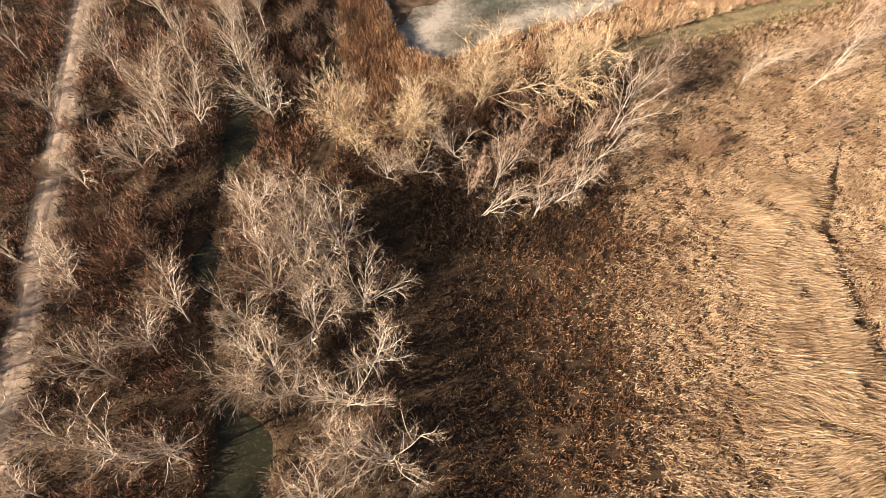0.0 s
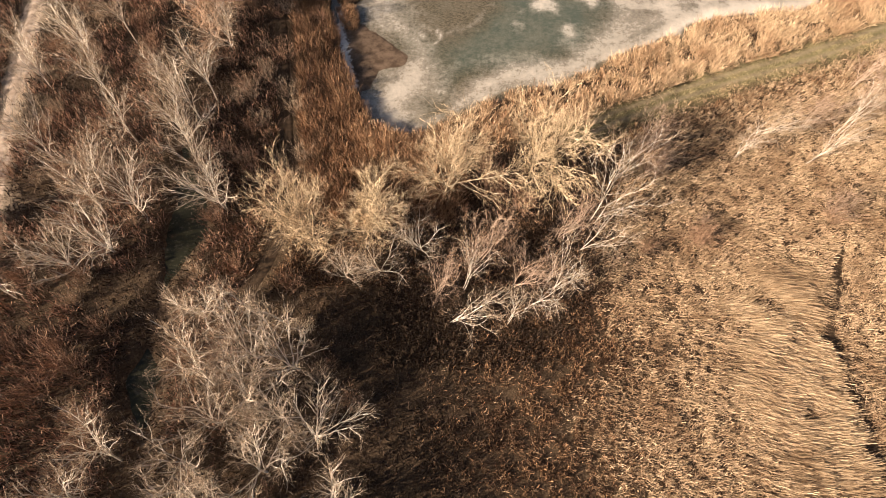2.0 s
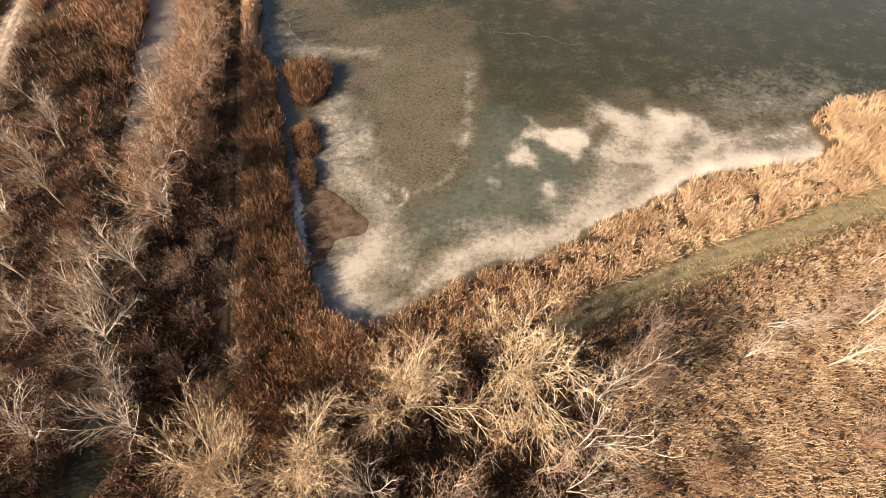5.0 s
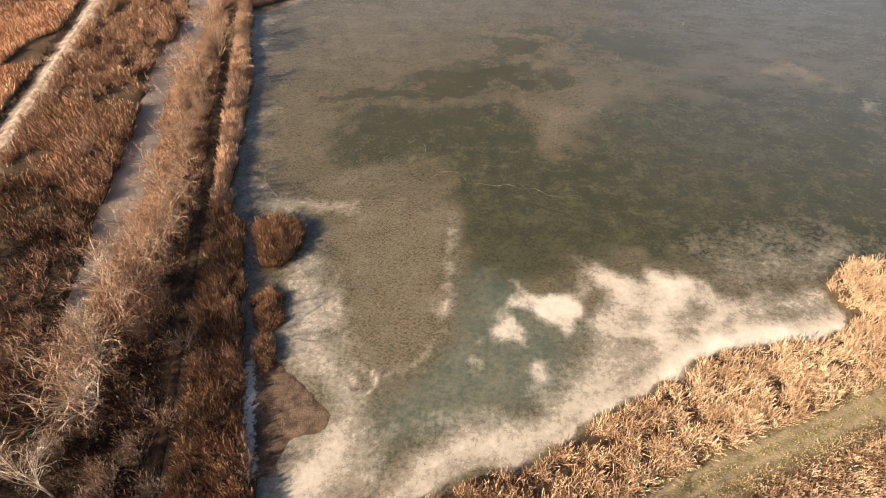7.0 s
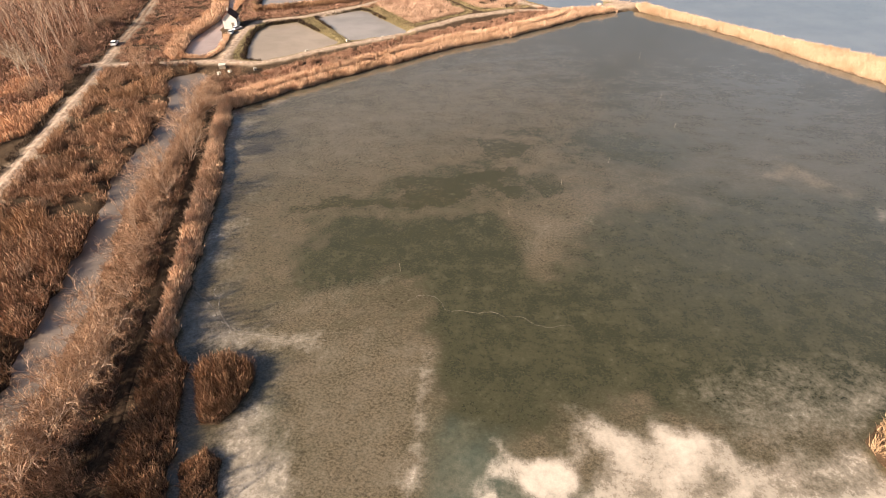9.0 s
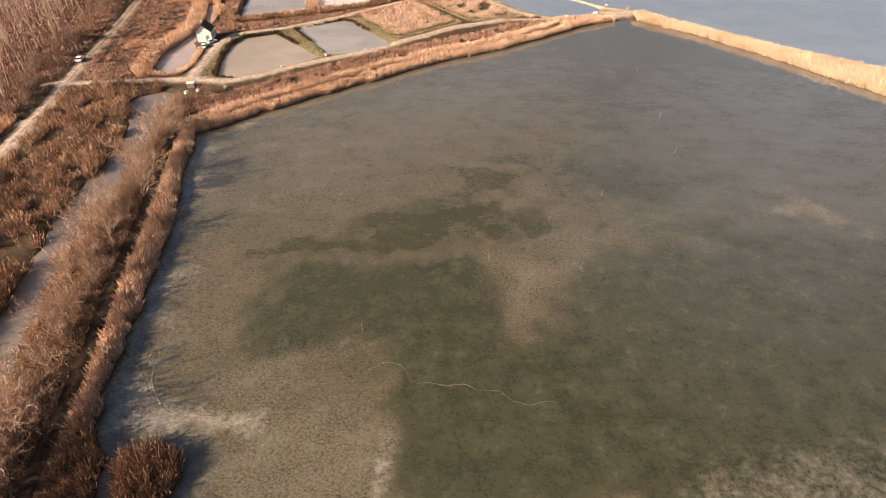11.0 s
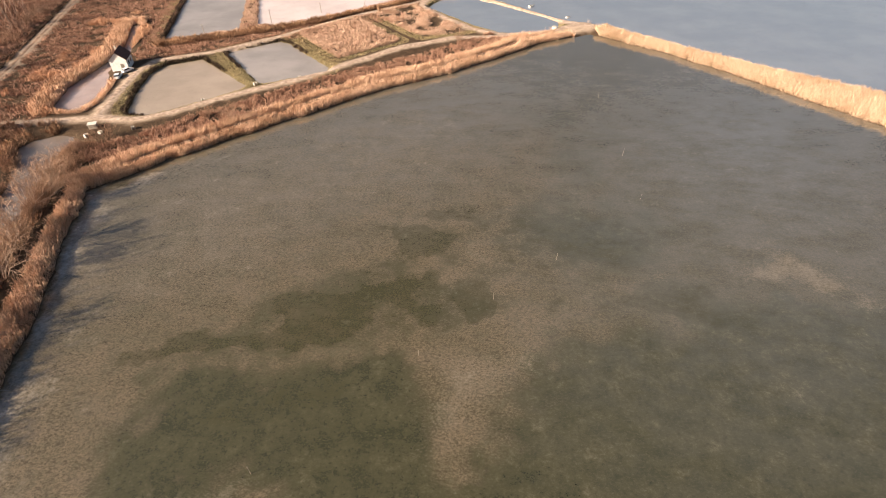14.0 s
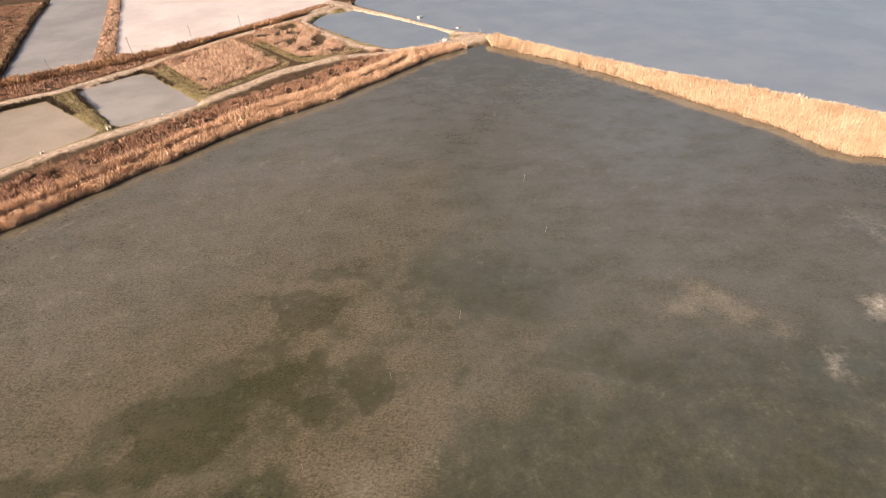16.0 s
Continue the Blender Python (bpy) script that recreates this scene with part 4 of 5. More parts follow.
bed("reed_belt", "rust-brown reeds between the road and the channel", STRAW_UMBER, 60, (-92, -40, 78, 234), lambda x, y: (x < chan_x(y)) & (x > road_x(y) + 2.4) & ~in_wood(x, y) & (waves(x, y, 9, 37) < 0.64) & (y > 110 + 24 * waves(x, y, 8, 57)), (0.5, 2.3), (0.1, 0.9), 0.085, None, 3.8, 0.36)
bed("reed_belt", "rusty reeds between the road and the channel", STRAW_RUST, 55, (-92, -40, 78, 234), lambda x, y: (x < chan_x(y)) & (x > road_x(y) + 2.4) & ~in_wood(x, y) & (waves(x, y, 9, 37) > 0.58) & (y > 110 + 24 * waves(x, y, 8, 57)), (0.5, 2.3), (0.1, 0.9), 0.085, None, 3.8, 0.36)
# dark scrub takes over from reeds where trees shade the ground
bed("rough_grass", "brown scrub between road and channel, tree shade in its colour", BRAMBLE_SHADE, 30, (-86, -36, 66, 137), lambda x, y: (x < chan_x(y)) & (x > road_x(y) + 2.4) & ~in_wood(x, y) & (y < 112 + 24 * waves(x, y, 8, 57)), (0.4, 1.5), (0.1, 1.0), 0.09, None, 2.4, 0.34)
bed("rough_grass", "brown scrub tops between the road and the channel", STRAW_BROWN, 30, (-86, -36, 66, 137), lambda x, y: (x < chan_x(y)) & (x > road_x(y) + 2.4) & ~in_wood(x, y) & (y < 112 + 24 * waves(x, y, 8, 57)), (0.5, 1.8), (0.1, 1.0), 0.085, None, 3.0, 0.42)
bed("reed_belt", "tall golden reeds along the far shore", STRAW_AMBER, 125, (-50, 84, 196, 300), lambda x, y: (lake_d(x, y) < np.clip((82 - x) * 0.8, 0, 8)) & (y > 200 + 0.6 * (x + 45)) & (np.abs(lake_d(x, y) - 3.9 - 1.2 * (waves(x, y, 6, 31) - 0.5)) > 1.1), (1.2, 2.0), (0.1, 0.6), 0.062, None, 0.8, 0.14)
bed("reed_dam", "tall pale straw reeds covering the dam", STRAW_BRIGHT, 80, (84, 190, 150, 306), lambda x, y: (lake_d(x, y) < 25) & (at(shore["far_lake"], x, y) < 25) & (x > 90), (1.1, 2.0), (0.05, 0.6), 0.066, None, 0.8, 0.16)
for key, basin in (("basin_a", BASIN_A), ("basin_b", BASIN_B)):
    xs, ys = [p[0] for p in basin], [p[1] for p in basin]
    bed("reed_basin", "straw reeds grown over a dry pond", STRAW_ROSE, 52, (min(xs) - 1, max(xs) + 1, min(ys) - 1, max(ys) + 1), lambda x, y: at(plots[key], x, y) < 1.0, (0.7, 1.5), (0.2, 0.9), 0.11, None, 1.6 if key == "basin_a" else 4.5, 0.24 if key == "basin_a" else 0.42)
bed("bank_grass", "short olive and straw grass on the pond banks", TURF, 40, (-62, 92, 232, 350), lambda x, y: (at(pond_land, x, y) < 4.0) | ((at(plots["basin_a"], x, y) < 4) & (at(plots["basin_a"], x, y) > 0)) | ((at(plots["basin_b"], x, y) < 4) & (at(plots["basin_b"], x, y) > 0)), (0.2, 0.45), (0.3, 1.1), 0.12, None, 1.0, 0.2)
bed("track_grass", "short green and straw grass on the lakeside track", TURF, 60, (18, 125, 62, 108), lambda x, y: (at(roads["green"], x, y) < 3.2 + 1.5 * waves(x, y, 3, 33)) & (np.abs(at(roads["green"], x, y) - 0.8) > 0.32 * waves(x, y, 3, 58) + 0.1) & (waves(x, y, 2.4, 72) > 0.3), (0.15, 0.4), (0.4, 1.2), 0.08, None, 1.0, 0.2)
bed("track_grass", "dry straw grass along the lakeside track", STRAW_TAWNY, 46, (18, 125, 60, 110), lambda x, y: (at(roads["green"], x, y) < 5.5) & (at(roads["green"], x, y) > 1.5 + 2 * (waves(x, y, 2.0, 73) - 0.5)), (0.25, 0.7), (0.3, 1.1), 0.06, None, 1.1, 0.36)
# undergrowth coloured dark so that the woodland floor looks shaded
bed("undergrowth", "dark brown brambles and litter, tree shade put into their colour", BRAMBLE_SHADE, 18, (-84, 26, -26, 112), in_wood, (0.3, 1.5), (0.3, 1.2), 0.11, None, 1.6, 0.25)
bed("undergrowth", "brown weeds and dead stems under the bare trees", STRAW_PINK, 26, (-84, -20, -26, 112), lambda x, y: in_wood(x, y) & (waves(x, y, 7, 71) > 0.36) & (np.abs(x - chan_x(y)) > 3), (0.5, 1.8), (0.1, 0.9), 0.07, None, 1.6, 0.3)
# painted shade: dark stems where the wood's shadow falls on the marsh edge
bed("rough_grass", "weeds darkened in colour to paint the shade of the wood", BRAMBLE_SHADE, 55, (-4, 26, 32, 62), lambda x, y: (at(plots["field"], x, y) > -9 * np.clip((24 - x) / 8, 0, 1)) & (lake_d(x, y) > 5) & (at(roads["green"], x, y) > 2.4), (0.4, 1.2), (0.2, 1.1), 0.09, None, 1.2, 0.25)
bed("rough_grass", "brown grass and weeds at the edge of the wood", STRAW_BROWN, 45, (-26, 32, 42, 72), lambda x, y: (at(plots["field"], x, y) > -1) & (lake_d(x, y) > 5) & (at(roads["green"], x, y) > 2.4), (0.4, 1.2), (0.2, 1.1), 0.075, None, 1.6, 0.3)
bed("undergrowth", "dark weedy verge beside the dirt road", BRAMBLE_SHADE, 40, (-130, -48, 20, 390), lambda x, y: (x < road_x(y)) & (np.abs(at(roads["field"], x, y) - 3.0) < 0.5 + waves(x, y, 4, 36)), (0.4, 1.3), (0.2, 1.0), 0.1, None, 1.5, 0.25)
bed("undergrowth", "reddish brown scrub under the poplars", STRAW_PINK, 12, (-175, -92, 196, 398), lambda x, y: x < road_x(y) - 7, (0.6, 1.8), (0.2, 1.0), 0.2, None, 3.0, 0.2)
bed("bank_reeds", "golden reeds beside the narrow pond", STRAW_AMBER, 60, (-100, -72, 238, 335), lambda x, y: (at(shore["pond_f"], x, y) < 5.5) & (x < -71 - (y - 297) * 0.2), (1.3, 2.2), (0.1, 0.6), 0.11, None, 1.4, 0.15)
bed("bank_reeds", "golden reeds beside the narrow pond", STRAW_AMBER, 60, (-76, -56, 236, 262), lambda x, y: (at(shore["pond_f"], x, y) < 2.2) & (x > -72), (0.9, 1.6), (0.1, 0.6), 0.1, None, 1.4, 0.15)
bed("bank_grass", "olive grass on the dyke beside the long pond", TURF, 40, (-100, -58, 286, 398), lambda x, y: (np.abs(at(shore["pond_e"], x, y) - 3.4) < 2.2) & (x < -60 - (y - 300) * 0.2), (0.2, 0.5), (0.3, 1.1), 0.14, None, 1.2, 0.2)
bed("bank_reeds", "golden clumps scattered over the open field", STRAW_COPPER, 40, (-100, -70, 232, 345), lambda x, y: (waves(x, y, 7, 47) > 0.62) & (at(shore["pond_f"], x, y) < 16) & (x < -70), (0.9, 1.8), (0.1, 0.8), 0.12, None, 2.4, 0.3)
bed("rough_grass", "reddish brown weeds between the dyke and the pond track", STRAW_PINK, 30, (-64, 50, 276, 356), lambda x, y: (at(plots["hedge"], x, y) > 2.0) & (at(plots["hedge"], x, y) < 14) & (at(pond_land, x, y) > 1.5) & (at(plots["basin_a"], x, y) > 0.5) & (at(plots["basin_b"], x, y) > 0.5), (0.3, 1.0), (0.2, 1.1), 0.13, None, 1.8, 0.3)
bed("bank_weeds", "dark brambles along the pond's edge", BRAMBLE_SHADE, 45, (-100, -30, 286, 398), lambda x, y: (at(shore["pond_e"], x, y) < 1.5) & (x < -50 - (y - 305) * 0.165), (0.5, 1.3), (0.1, 0.9), 0.16, None, 1.6, 0.15)
bed("bank_reeds", "straw-pale weeds on the dyke between two ponds", STRAW_ROSE, 34, (-80, -28, 300, 398), lambda x, y: ((at(shore["pond_e"], x, y) < 3.4) | (at(shore["pond_d"], x, y) < 3.4)) & (x > -50 - (y - 305) * 0.165) & (x < -24 - (y - 305) * 0.165), (0.3, 1.1), (0.2, 1.0), 0.14, None, 2.2, 0.3)
bed("bank_weeds", "dark brambles round the square ponds", BRAMBLE_SHADE, 60, (-60, 6, 234, 302), lambda x, y: (at(pond_land, x, y) < 0.9 + 0.8 * waves(x, y, 4, 39)) & ((y > 262 + 0.6 * (x + 40)) | (x < -44)), (0.4, 1.1), (0.1, 0.9), 0.13, None, 1.6, 0.15)
bed("hedge_reeds", "brown reeds along the pond dyke", STRAW_RUST, 70, (-64, 48, 290, 356), lambda x, y: at(plots["hedge"], x, y) < 2.4, (1.0, 2.2), (0.1, 0.7), 0.12, None, 1.6, 0.15)
bed("reed_patch", "golden reed patch beyond the road", STRAW_COPPER, 36, (-112, -76, 130, 222), lambda x, y: (x < road_x(y) - 4) & (waves(x, y, 14, 34) > 0.3), (1.2, 2.0), (0.1, 0.7), 0.11, None, 1.8, 0.2)
bed("rough_grass", "reddish brown grass on the open field", STRAW_PINK, 24, (-130, -48, 226, 398), lambda x, y: (at(shore["pond_f"], x, y) > 3) & (at(pond_land, x, y) > 4) & ((x < -72) | (y > 284)) & (at(roads["field"], x, y) > 2.2) & (x > road_x(y) - 8), (0.4, 1.1), (0.3, 1.1), 0.14, None, 2.8, 0.3)
bed("rough_grass", "reddish brown weeds along the bank between road and shore", STRAW_PINK, 55, (-66, 60, 212, 300), lambda x, y: (lake_d(x, y) > 7) & (lake_d(x, y) < 18) & (y > 203 + 0.55 * (x + 45)) & (at(pond_land, x, y) > 4), (0.5, 1.3), (0.2, 1.0), 0.11, None, 1.8, 0.3)


# ---- trees and shrubs ----
def spray(way, angle, r):
    """A direction at that angle from way, anywhere round it."""
    side = way.cross(Vector((r.uniform(-1, 1), r.uniform(-1, 1), r.uniform(-1, 1))))
    return (way * math.cos(angle) + side.normalized() * math.sin(angle)).normalized()


def limb(r, start, way, length, steps, wobble, rise):
    pts, p, w = [start.copy()], start.copy(), way.copy()
    for _ in range(steps):
        w = (w + Vector((r.gauss(0, wobble), r.gauss(0, wobble), r.gauss(0, wobble) + rise))).normalized()
        p = p + w * length / steps
        pts.append(p.copy())
    return pts


def tube(pts, r0, r1, sides, verts, faces):
    n0 = len(verts)
    for k, p in enumerate(pts):
        way = (pts[min(k + 1, len(pts) - 1)] - pts[max(k - 1, 0)]).normalized()
        a = way.orthogonal().normalized()
        b = way.cross(a)
        rad = r0 + (r1 - r0) * k / (len(pts) - 1)
        for s in range(sides):
            t = 2 * math.pi * s / sides
            verts.append(p + (a * math.cos(t) + b * math.sin(t)) * rad)
    for k in range(len(pts) - 1):
        for s in range(sides):
            i, j = n0 + k * sides + s, n0 + k * sides + (s + 1) % sides
            faces.append((i, j, j + sides, i + sides))


def wisp(p, q, w, r, verts, faces):
    """A fine twig: a sliver from p to q."""
    n0, s = len(verts), (q - p).cross(Vector((r.uniform(-1, 1), r.uniform(-1, 1), r.uniform(-1, 1)))).normalized() * w
    m = p.lerp(q, 0.4)
    verts += [p, m + s, q, m - s]
    faces.append((n0, n0 + 1, n0 + 2, n0 + 3))


def grown(seed, tall, stems, fork, spread, limbs, boughs, twigs, wisps, rise, thick, reach=0.62):
    """Wood and crown of a bare tree: stem, limbs, boughs and branches that bend and fork, each finer than the last. fork: how high the stem divides, as a share of its height."""
    r = random.Random(seed)
    wood, crown = ([], []), ([], [])

    def along(pts, f):
        k = min(int(f * (len(pts) - 1)), len(pts) - 2)
        return pts[k].lerp(pts[k + 1], f * (len(pts) - 1) - k), (pts[k + 1] - pts[k]).normalized()

    for s in range(stems):
        base = Vector((0, 0, -0.15)) if stems == 1 else Vector((r.gauss(0, 0.25), r.gauss(0, 0.25), -0.15))
        way = spray(Vector((0, 0, 1)), 0.08 if stems == 1 else r.uniform(0.15, 0.4), r)
        stem = limb(r, base, way, tall * fork, 4, 0.07, 0.06)
        tube(stem, thick, thick * 0.72, 6, *wood)
        for k in range(limbs):
            high = stem[-1] if k < limbs * 0.5 else stem[1].lerp(stem[4], r.random())
            lead = (stem[-1] - stem[-2]).normalized()
            length = tall * reach * r.uniform(0.65, 1.1)
            a = limb(r, high, spray(lead, r.uniform(0.4, 1.0) * spread, r) if k else spray(lead, 0.15, r), length, 6, 0.13, rise)
            tube(a, thick * r.uniform(0.42, 0.62), thick * 0.16, 4, *wood)
            for j in range(boughs):
                f = 0.16 + 0.84 * (j + r.random()) / boughs
                p, w = along(a, f)
                b = limb(r, p, spray(w, r.uniform(0.4, 0.85), r), length * r.uniform(0.32, 0.58) * (1.2 - 0.6 * f), 4, 0.16, rise * 0.8)
                tube(b, thick * 0.32, thick * 0.13, 3, *wood)
                for i in range(twigs):
                    p2, w2 = along(b, 0.15 + 0.85 * (i + r.random()) / twigs)
                    c = limb(r, p2, spray(w2, r.uniform(0.35, 0.8), r), length * r.uniform(0.14, 0.3), 2, 0.2, rise * 0.6)
                    wisp(c[0], c[1], 0.028, r, *crown)
                    wisp(c[1], c[2], 0.019, r, *crown)
                    for _ in range(wisps):
                        p3, w3 = along(c, r.uniform(0.2, 1.0))
                        wisp(p3, p3 + spray(w3, r.uniform(0.3, 0.75), r) * length * r.uniform(0.08, 0.19), 0.0125, r, *crown)
    return wood, crown


def tree(name, label, bark_material, twig_material, group, *shape):
    wood, crown = grown(*shape)
    top = tagged(new(name), label, "tree", group)
    top.empty_display_size = 0.3
    for part_name, (verts, faces), material in (("trunk", wood, bark_material), ("crown", crown, twig_material)):
        ob = new(part_name, mesh(part_name, [tuple(v) for v in verts], faces, material))
        ob.parent = top
    return top


def shrub(label, material, seed, tall, stems, twigs):
    """Thin stems that fan out from one stool, with fine twigs on their upper halves."""
    r = random.Random(seed)
    low, high = ([], []), ([], [])
    for _ in range(stems):
        p = Vector((r.gauss(0, 0.3), r.gauss(0, 0.3), -0.1))
        s = limb(r, p, spray(Vector((0, 0, 1)), r.uniform(0.05, 0.9), r), tall * r.uniform(0.55, 1.0), 3, 0.16, 0.12)
        for a, b in zip(s, s[1:]):
            wisp(a, b, 0.026, r, *low)
        for _ in range(twigs):
            f = r.uniform(0.9, 3.0)
            i = min(int(f), 2)
            q = s[i].lerp(s[i + 1], f - i)
            wisp(q, q + spray((s[i + 1] - s[i]).normalized(), r.uniform(0.2, 0.75), r) * tall * r.uniform(0.12, 0.3), 0.016, r, *high)
    top = tagged(new("shrub"), label, "shrub", "bare shrubs")
    top.empty_display_size = 0.3
    for part_name, (verts, faces) in (("trunk", low), ("crown", high)):
        new(part_name, mesh(part_name, [tuple(v) for v in verts], faces, material)).parent = top
    return top


def plant(kinds, x, y, size, r, lean=3, tilt=0):
    """One more of these kinds, at its place; the first use takes the thing itself."""
    m = pose(x, y, height(x, y), 0, tilt, 0) @ pose(0, 0, 0, r.gauss(0, lean), r.gauss(0, lean), r.uniform(0, 360)) @ Matrix.Diagonal((size * r.uniform(0.92, 1.08), size * r.uniform(0.92, 1.08), size, 1))
    ob = r.choice(kinds)
    if "set" in ob:
        return copy_thing(ob, m)
    ob.matrix_basis = m
    ob["set"] = 1
    return ob


rows = random.Random(5)
broad = [tree("tree", "bare pale-barked tree with a spreading crown of fine twigs", BARK_PALE, TWIG_PALE, "bare trees in the wood", 40 + k, 10.5, 1, 0.22, 1.0, 9, 7, 6, 4, 0.07, 0.15, 0.76) for k in range(4)]
lanky = [tree("tree", "tall slender bare tree with a dim grey-brown crown", BARK_PALE, TWIG_DIM, "bare trees in the wood", 45 + k, 13.0, 1, 0.36, 0.62, 7, 7, 6, 4, 0.09, 0.13, 0.56) for k in range(4)]
golden = [tree("tree", "bare tree with a round sunlit straw-pale crown", BARK_STRAW, TWIG_GOLD, "bare trees on the shore", 52 + k, 9.5, 1, 0.24, 0.85, 10, 9, 8, 5, 0.09, 0.11, 0.72) for k in range(2)]
slim = [tree("tree", "slender pale-stemmed bare tree at the marsh edge", BARK_PALE, TWIG_DIM, "slender trees by the marsh", 60 + k, 9.5, 2, 0.36, 0.4, 4, 5, 4, 3, 0.05, 0.064, 0.72) for k in range(3)]
slim += [tree("tree", "thin grey-twigged bare tree at the marsh edge", BARK_GREY, TWIG_GREY, "slender trees by the marsh", 65 + k, 8.5, 3, 0.3, 0.5, 4, 5, 4, 4, 0.05, 0.06, 0.7) for k in range(2)]
willow = [tree("tree", "small bare willow with a dense pinkish-brown crown", BARK_GREY, TWIG_TAN, "willows along the channel", 90 + k, 7.5, 3, 0.25, 0.85, 4, 5, 5, 6, 0.09, 0.08, 0.66) for k in range(3)]
tall_ones = [tree("poplar", "tall narrow bare poplar in the plantation", BARK_GREY, TWIG_GREY, "poplar plantation", 70 + k, 19.0, 1, 0.6, 0.32, 7, 2, 3, 3, 0.14, 0.12, 0.4) for k in range(3)]
bush = [shrub("pinkish-brown bare shrub of many thin stems", TWIG_RUST, 80 + k, 4.2, 50, 9) for k in range(4)]
thicket = [shrub("grey-brown bare thicket of thin stems", TWIG_GREY, 85 + k, 4.0, 46, 9) for k in range(3)]

WOOD_WEST = [(-41, 52), (-42, 44), (-28.7, 57.7), (-33.4, 64.5), (-25.5, 53), (-36, 52), (-44, 25.5), (-32.4, 18), (-30, 22), (-38, 8.7), (-31, 7), (-26, 7.5), (-40, 3), (-34, 90.5), (-30.5, 82.7),
             (-30.5, 71.7), (-32.5, 63.5), (-41.9, 55.2), (-40.2, 64), (-38, 46.4), (-52.5, 82), (-55, 94), (-46, 72), (-35.3, 98), (-31.5, 87), (-32, 68), (-37, 74), (-48, 40), (-50, 60), (-62, 40), (-64, 22), (-60, 5), (-36, 15), (-42, 17), (-46, 10), (-54, 30), (-52, 14), (-22, 30), (-56, 50), (-46, 84)]
WOOD_EDGE = [(-66, 64), (-72, 50), (-68, 84), (-60, 18), (-66, 30), (-76, 70), (-80, 88), (-70, 100), (-58, 2), (-64, 46), (-78, 36), (-56, 74), (-50, 95), (-60, 106)]
WOOD_MID = [(-17.9, 33.2), (-12.8, 31.8), (-24.5, 37.5), (-14.6, 21.1), (-9.8, 24), (-7.4, 18), (-20.2, 25.6), (-18.5, 16.5), (-23.2, 22), (-10.4, 13), (-13.5, 26.5), (-17.5, 28.5), (-16, 14), (-21.2, 15.9), (-9.9, 8), (-5, 8), (-12, 3), (-6, 0), (-15, -6), (-8, -9), (-26, -4), (-34, -6)]
SHORE_ROW = [(-12.8, 47.1), (-4.6, 49.8), (2.8, 55), (14.6, 58.8)]
SLIM_ROW = [(5.4, 41.6), (4, 37.4), (10.5, 37.5), (13.7, 40.1), (16.3, 42.1), (17.3, 49.1), (28.7, 61.5), (28.9, 58), (24.8, 56.5), (7.6, 45.6), (20, 47), (2.6, 41), (11.6, 42.4), (22, 51.5), (42.9, 61.6), (46.5, 66), (53, 66.5), (60, 71), (52.2, 61), (63, 75), (58, 66)]
for x, y in WOOD_WEST:
    plant(lanky if rows.random() < 0.7 else broad, x, y, rows.uniform(0.8, 1.05), rows)
for x, y in WOOD_EDGE:
    plant(lanky, x, y, rows.uniform(0.75, 1.0), rows)
for x, y in WOOD_MID:
    plant(broad, x, y, rows.uniform(0.85, 1.05), rows)
for x, y in SHORE_ROW:
    plant(golden, x, y, rows.uniform(1.15, 1.3), rows)
for x, y in ((-4.5, 44), (-8.5, 43.2), (0.5, 47)):
    plant(broad, x, y, rows.uniform(0.6, 0.7), rows)
for x, y in SLIM_ROW:
    plant(slim, x, y, rows.uniform(0.8, 1.1), rows, 5, rows.uniform(14, 30))
for x, y, size in ((-34, 116.5, 1.3), (-36.8, 120.5, 1.3), (-32.5, 112, 1.1)):
    plant(willow, x, y, size, rows)
for x, y, size in ((-33.4, 96, 1.3), (-33.2, 101.6, 1.2), (-34.2, 85, 1.35), (-33.8, 90.5, 1.0)):
    plant(willow, x, y, size, rows)
for x, y, size in ((-107.4, 220.4, 1.35), (-103, 222, 1.1), (-113, 224, 1.2)):
    plant(lanky, x, y, size, rows)
plant(willow, -19, 230.5, 0.7, rows)
plant(willow, -77, 227.2, 0.9, rows)
for x, y in ((-43.3, 146), (-33, 100), (-37, 107.5), (-46.9, 184), (-54.8, 201), (-39.2, 139), (-41.8, 150), (-46.8, 168), (-34.5, 116), (-49, 192), (-44.5, 160), (-50, 205), (-35, 127), (-37.5, 133), (-38, 145), (-42, 172), (-45, 178), (-48.5, 199), (-36, 112), (-33, 108), (-41, 156)):
    plant(willow, max(x, float(chan_x(y)) + 6.5), y, rows.uniform(0.75, 1.05), rows)
for _ in range(125):
    y = rows.uniform(92, 218)
    x = rows.uniform(float(chan_x(y)) + 7.2, float(track_x(y)) - 3.6)
    plant(bush if rows.random() < 0.75 else thicket, x, y, rows.uniform(0.6, 1.1), rows)
for _ in range(45):
    y = rows.uniform(95, 232)
    x = rows.uniform(float(road_x(y)) + 3, float(chan_x(y)) - 4)
    plant(thicket if rows.random() < 0.5 else bush, x, y, rows.uniform(0.4, 0.85), rows)
for x, y, size in ((-39.7, 32.4, 1.5), (-40.5, 28.6, 1.2), (-36.8, 30.5, 1.1), (8.6, 59, 1.2), (12.9, 53.4, 1.1), (9.8, 55.4, 1.2), (31, 59.6, 1.1), (35, 48.7, 0.9)):
    plant(bush, x, y, size, rows)
for x, y, size in ((53, 52.8, 1.4), (36.1, 51.6, 0.9), (6.5, 44.1, 0.8), (11.5, 46.5, 0.7)):
    plant(thicket, x, y, size, rows)
